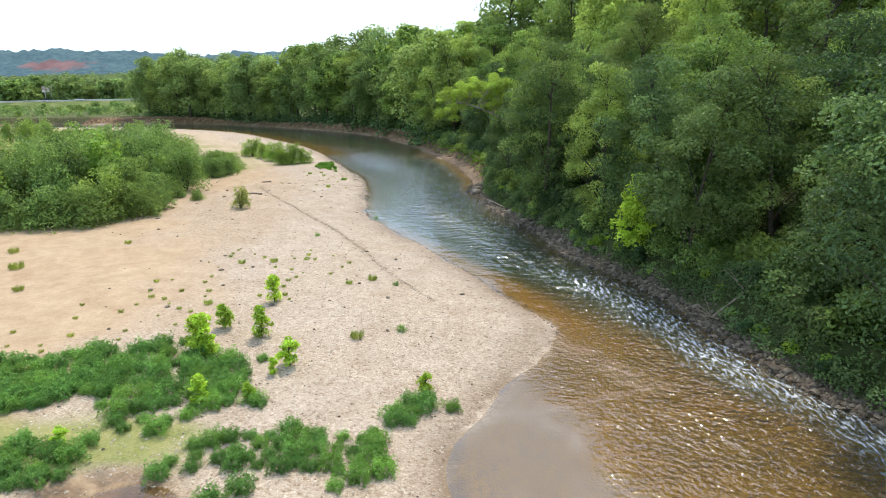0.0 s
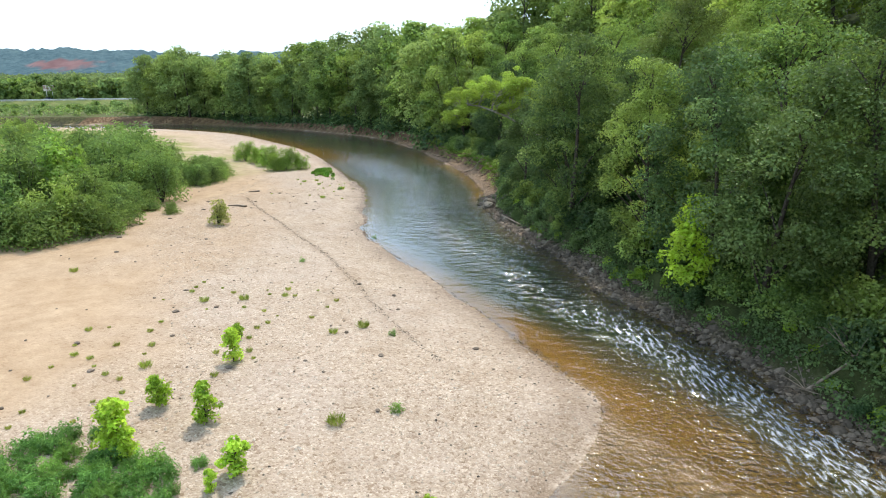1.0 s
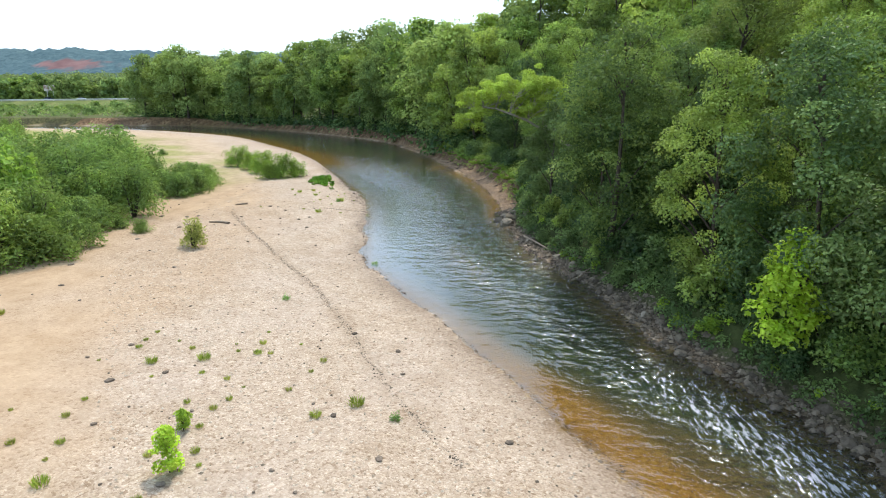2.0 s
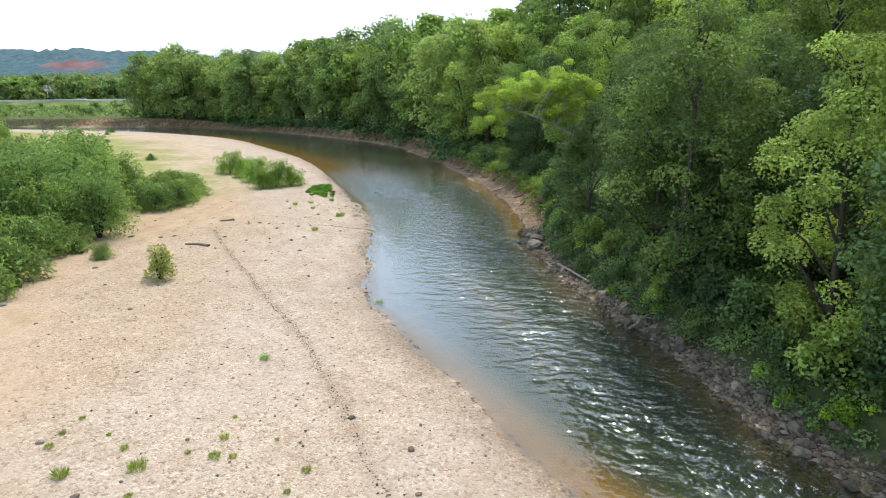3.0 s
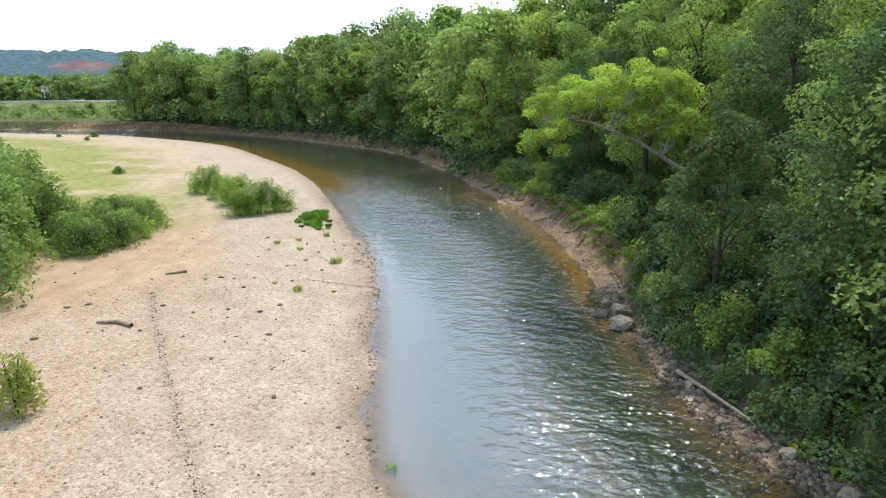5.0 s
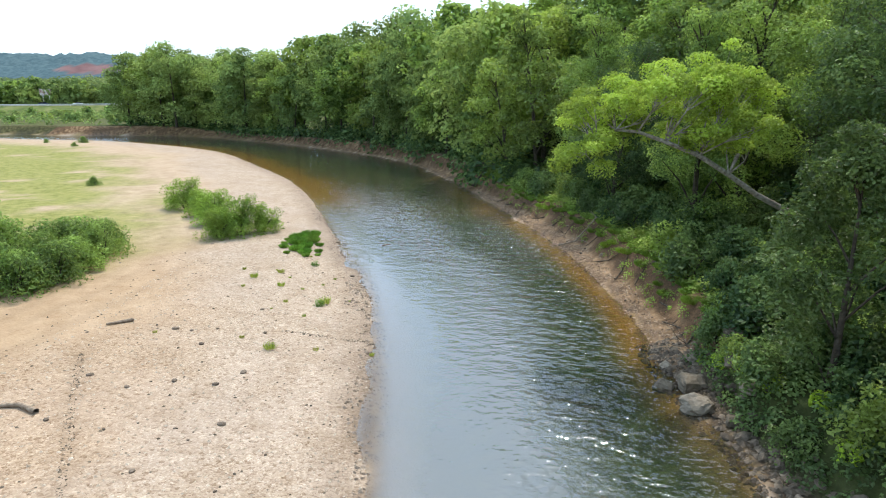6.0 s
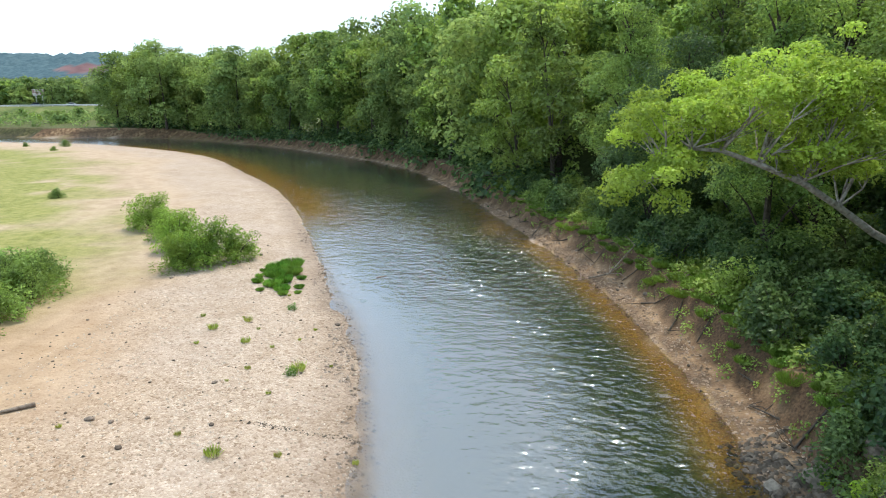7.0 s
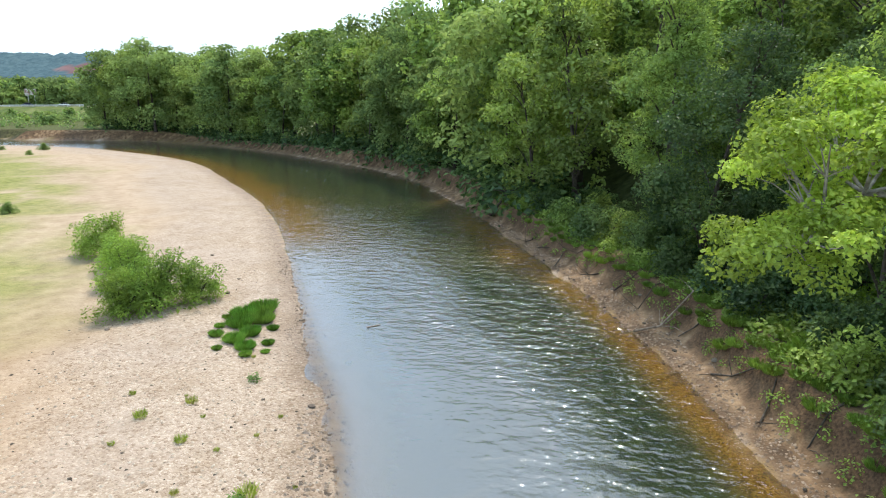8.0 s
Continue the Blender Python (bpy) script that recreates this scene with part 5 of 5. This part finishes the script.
# ---- far land: road, woods and hills ----
ROAD_Y, ROAD_Z = 380.0, 4.4
ASPHALT, t, b = material("asphalt", 0.9)
t.links.new(ramp(t, noise_tex(t, coords(t), 0.3, 5), [(0.3, (0.20, 0.20, 0.19)), (0.7, (0.30, 0.29, 0.28))]), b.inputs["Base Color"])
RAIL, t, b = material("galvanised_rail", 0.5)
t.links.new(ramp(t, noise_tex(t, coords(t), 2.0, 3), [(0.3, (0.60, 0.59, 0.56)), (0.7, (0.74, 0.73, 0.70))]), b.inputs["Base Color"])
VERGE, t, b = material("verge", 0.95)
t.links.new(ramp(t, noise_tex(t, coords(t), 0.15, 5), [(0.3, (0.05, 0.085, 0.015)), (0.5, (0.11, 0.14, 0.03)), (0.7, (0.18, 0.19, 0.06))]), b.inputs["Base Color"])


def box_mesh(name, lo, hi, mat, bevel=0.0):
    bm = bmesh.new()
    bmesh.ops.create_cube(bm, size=1.0)
    for v in bm.verts:
        v.co = Vector([lo[i] + (v.co[i] + 0.5) * (hi[i] - lo[i]) for i in range(3)])
    if bevel:
        bmesh.ops.bevel(bm, geom=bm.edges[:], offset=bevel, segments=2, affect="EDGES")
    me = bpy.data.meshes.new(name)
    bm.to_mesh(me)
    bm.free()
    me.materials.append(mat)
    return me


def strip(name, xs, profile, mat, label, category):
    """A long strip along x with a cross profile of y, z."""
    v = [(xx, yy, zz) for xx in xs for yy, zz in profile]
    n = len(profile)
    f = [(i * n + j, (i + 1) * n + j, (i + 1) * n + j + 1, i * n + j + 1) for i in range(len(xs) - 1) for j in range(n - 1)]
    return tagged(new(name, mesh_from(name, v, f, mat)), label, category, kind="structure")


xs = np.linspace(-900, 40, 60)
strip("embankment", xs, [(ROAD_Y - 24, -0.6), (ROAD_Y - 6, ROAD_Z - 0.3), (ROAD_Y - 5.2, ROAD_Z - 0.1), (ROAD_Y + 5.2, ROAD_Z - 0.1), (ROAD_Y + 12, 0.0)], VERGE, "grassy green road embankment", "embankment")
strip("road", xs, [(ROAD_Y - 5, ROAD_Z - 0.06), (ROAD_Y - 4.9, ROAD_Z), (ROAD_Y + 4.9, ROAD_Z), (ROAD_Y + 5, ROAD_Z - 0.06)], ASPHALT, "pale grey asphalt highway on an embankment", "road")
rail = new("guard_rail")
v, f = [], []
for i, xx in enumerate(xs):
    v += [(xx, ROAD_Y - 5.6, ROAD_Z + 0.35), (xx, ROAD_Y - 5.66, ROAD_Z + 0.55), (xx, ROAD_Y - 5.6, ROAD_Z + 0.8), (xx, ROAD_Y - 5.52, ROAD_Z + 0.8), (xx, ROAD_Y - 5.52, ROAD_Z + 0.35)]
    if i:
        f += [((i - 1) * 5 + j, i * 5 + j, i * 5 + (j + 1) % 5, (i - 1) * 5 + (j + 1) % 5) for j in range(5)]
part("beam", mesh_from("beam", v, f, RAIL), rail)
post = box_mesh("post", (-0.08, -0.08, -0.9), (0.08, 0.08, 0.75), RAIL)
for xx in np.arange(-420, -90, 6):
    part("post", post, rail).location = (xx, ROAD_Y - 5.45, ROAD_Z)
tagged(rail, "galvanised steel guard rail beside the highway", "guard rail")

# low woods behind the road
DISTANT = [tree_kind("small distant green tree behind the highway", 131, 15, 6.5, 0.3, 650, 1.8, LEAF_FAR_HAZED, BARK, npuff=50),
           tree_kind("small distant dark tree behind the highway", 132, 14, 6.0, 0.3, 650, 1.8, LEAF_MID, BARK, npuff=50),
           tree_kind("small distant light green tree behind the highway", 133, 13, 6.0, 0.3, 650, 1.8, LEAF_FAR_HAZED, BARK, npuff=50)]
for x0, y0 in scatter(2500, (-430, -80, 392, 425), None, lambda xs, ys: (ys > 390, np.full(len(xs), 8.5)), rng)[:110]:
    DISTANT[rng.integers(3)].place(x0, y0, ground_at(x0, y0) - 0.3, rng.uniform(0, 360), rng.uniform(0.8, 1.25))
for x0, y0 in scatter(700, (-330, -90, 250, 345), None, lambda xs, ys: (plan(xs, ys)[1] > 12, np.full(len(xs), 8.0)), rng)[:90]:
    FIELD_SHRUBS[rng.integers(2)].place(x0, y0, ground_at(x0, y0) - 0.2, rng.uniform(0, 360), rng.uniform(0.5, 1.1))
rg = np.random.default_rng(76)
fx, fy = rg.uniform(-340, -95, 1500), rg.uniform(238, 372, 1500)
ok = (plan(fx, fy)[1] > 8) & (fbm(fx, fy, 22, 78) > 0.45)
undergrowth("field_growth", np.stack([fx[ok], fy[ok]], 1), (0.8, 2.4), 9000, 0.95, LEAF_FAR_HAZED, "rough green weeds and brush in the far field", 79, 0.9)
rg = np.random.default_rng(77)
n = 4200
px, py = rg.uniform(-900, 150, n), 425 + 525 * rg.uniform(0, 1, n) ** 1.6
pz = height(px, py) + 7 + 0.03 * (py - 425) + 8 * fbm(px, py, 60, 71)
puffs = np.stack([px, py, pz, rg.uniform(4, 7.5, n)], 1)
tagged(new("far_woods", leafy_mesh("far_woods", *crown_arrays(rg, puffs, 60000, 2.6, 0.7), LEAF_WOODS_HAZED)), "continuous green woods in the distance", "woods", kind="stuff")

HILL_HAZED, t, b = material("hill", 1.0)
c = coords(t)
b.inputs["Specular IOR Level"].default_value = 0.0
# blue distance haze is put into the wooded hills' own colour
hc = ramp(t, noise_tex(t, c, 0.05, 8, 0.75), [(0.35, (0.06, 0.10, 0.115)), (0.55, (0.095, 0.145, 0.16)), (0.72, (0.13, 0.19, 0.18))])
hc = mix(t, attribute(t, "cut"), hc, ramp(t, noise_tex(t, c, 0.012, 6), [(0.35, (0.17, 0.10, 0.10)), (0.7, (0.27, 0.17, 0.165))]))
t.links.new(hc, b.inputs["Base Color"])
hx, hy = np.linspace(-2300, 500, 380), np.linspace(1500, 2300, 50)
X, Y = np.meshgrid(hx, hy)
x, y = X.ravel(), Y.ravel()
rise = smooth(1500, 2050, y)
top = 112 + 22 * smooth(-700, -1400, x) + 10 * (fbm(x, x * 0, 260, 81) - 0.5) * 2
z = -4 + top * rise + rise * (vnoise(x, y, 15, 83) - 0.5) * 13 + rise * smooth(0.75, 1, vnoise(x, y, 22, 86)) * 7 + rise * (vnoise(x, y, 70, 84) - 0.5) * 14
idx = np.arange(len(x)).reshape(len(hy), len(hx))
quads = np.stack([idx[:-1, :-1], idx[:-1, 1:], idx[1:, 1:], idx[1:, :-1]], -1).reshape(-1, 4)
hill_me = mesh_from("hill", np.stack([x, y, z], 1), quads, HILL_HAZED, True)
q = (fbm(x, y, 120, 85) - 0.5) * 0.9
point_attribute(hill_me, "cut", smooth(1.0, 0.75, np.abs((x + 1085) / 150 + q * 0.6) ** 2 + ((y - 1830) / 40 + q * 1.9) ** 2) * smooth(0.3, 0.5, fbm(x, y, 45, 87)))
tagged(new("backdrop", hill_me), "distant wooded hills tinted blue with painted haze, with a red earth cut", "hill", kind="structure")

# ---- on the highway: a sign board and two vehicles ----
PAINT_W, t, b = material("white_paint", 0.4)
b.inputs["Base Color"].default_value = (0.75, 0.76, 0.76, 1)
PAINT_D, t, b = material("dark_paint", 0.35)
b.inputs["Base Color"].default_value = (0.05, 0.07, 0.10, 1)
GLASS_D, t, b = material("dark_glass", 0.1)
b.inputs["Base Color"].default_value = (0.02, 0.025, 0.03, 1)
RUBBER, t, b = material("rubber", 0.9)
b.inputs["Base Color"].default_value = (0.02, 0.02, 0.02, 1)
SIGN, t, b = material("sign_board", 0.7)
t.links.new(ramp(t, noise_tex(t, coords(t), 0.6, 2), [(0.45, (0.62, 0.58, 0.52)), (0.6, (0.30, 0.16, 0.13))]), b.inputs["Base Color"])


def billboard(x0, y0, z0):
    ob = new("billboard")
    part("panel", box_mesh("panel", (-3.2, -0.15, 8.6), (3.2, 0.15, 11.8), SIGN), ob)
    for o in (-1.8, 1.8):
        part("post", box_mesh("post", (o - 0.18, 0.15, -1.0), (o + 0.18, 0.5, 11.6), RAIL), ob)
    part("frame", box_mesh("frame", (-3.4, 0.15, 8.4), (3.4, 0.3, 8.6), RAIL), ob)
    ob.location = (x0, y0, z0)
    tagged(ob, "faded roadside billboard on two posts behind the highway", "billboard")


def vehicle(name, x0, y0, size, paint, label):
    """A car or lorry seen from far: body, cabin and four wheels."""
    l, w2, h = size
    ob = new(name)
    part("body", box_mesh("body", (-l / 2, -w2 / 2, 0.35), (l / 2, w2 / 2, 0.35 + h * 0.45), paint, 0.12), ob)
    part("cabin", box_mesh("cabin", (-l * 0.28, -w2 * 0.45, 0.35 + h * 0.45), (l * 0.3, w2 * 0.45, h), GLASS_D, 0.15), ob)
    part("roof", box_mesh("roof", (-l * 0.22, -w2 * 0.42, h), (l * 0.24, w2 * 0.42, h + 0.05), paint, 0.02), ob)
    for sx in (-0.32, 0.32):
        for sy in (-0.5, 0.5):
            bm = bmesh.new()
            bmesh.ops.create_cone(bm, cap_ends=True, segments=16, radius1=0.35, radius2=0.35, depth=0.22, matrix=pose(0, 0, 0, 90, 0, 0))
            me = bpy.data.meshes.new("wheel")
            bm.to_mesh(me)
            bm.free()
            me.materials.append(RUBBER)
            part("wheel", me, ob).location = (sx * l, sy * w2 * 0.92, 0.35)
    ob.location = (x0, y0, ROAD_Z + 0.005)
    tagged(ob, label, "car")


billboard(-240, 391, 1.2)
vehicle("car", -214, ROAD_Y - 2.2, (4.6, 1.8, 1.5), PAINT_W, "small white car on the highway")
vehicle("car", -236, ROAD_Y + 2.2, (4.8, 1.85, 1.7), PAINT_D, "dark blue car on the highway")
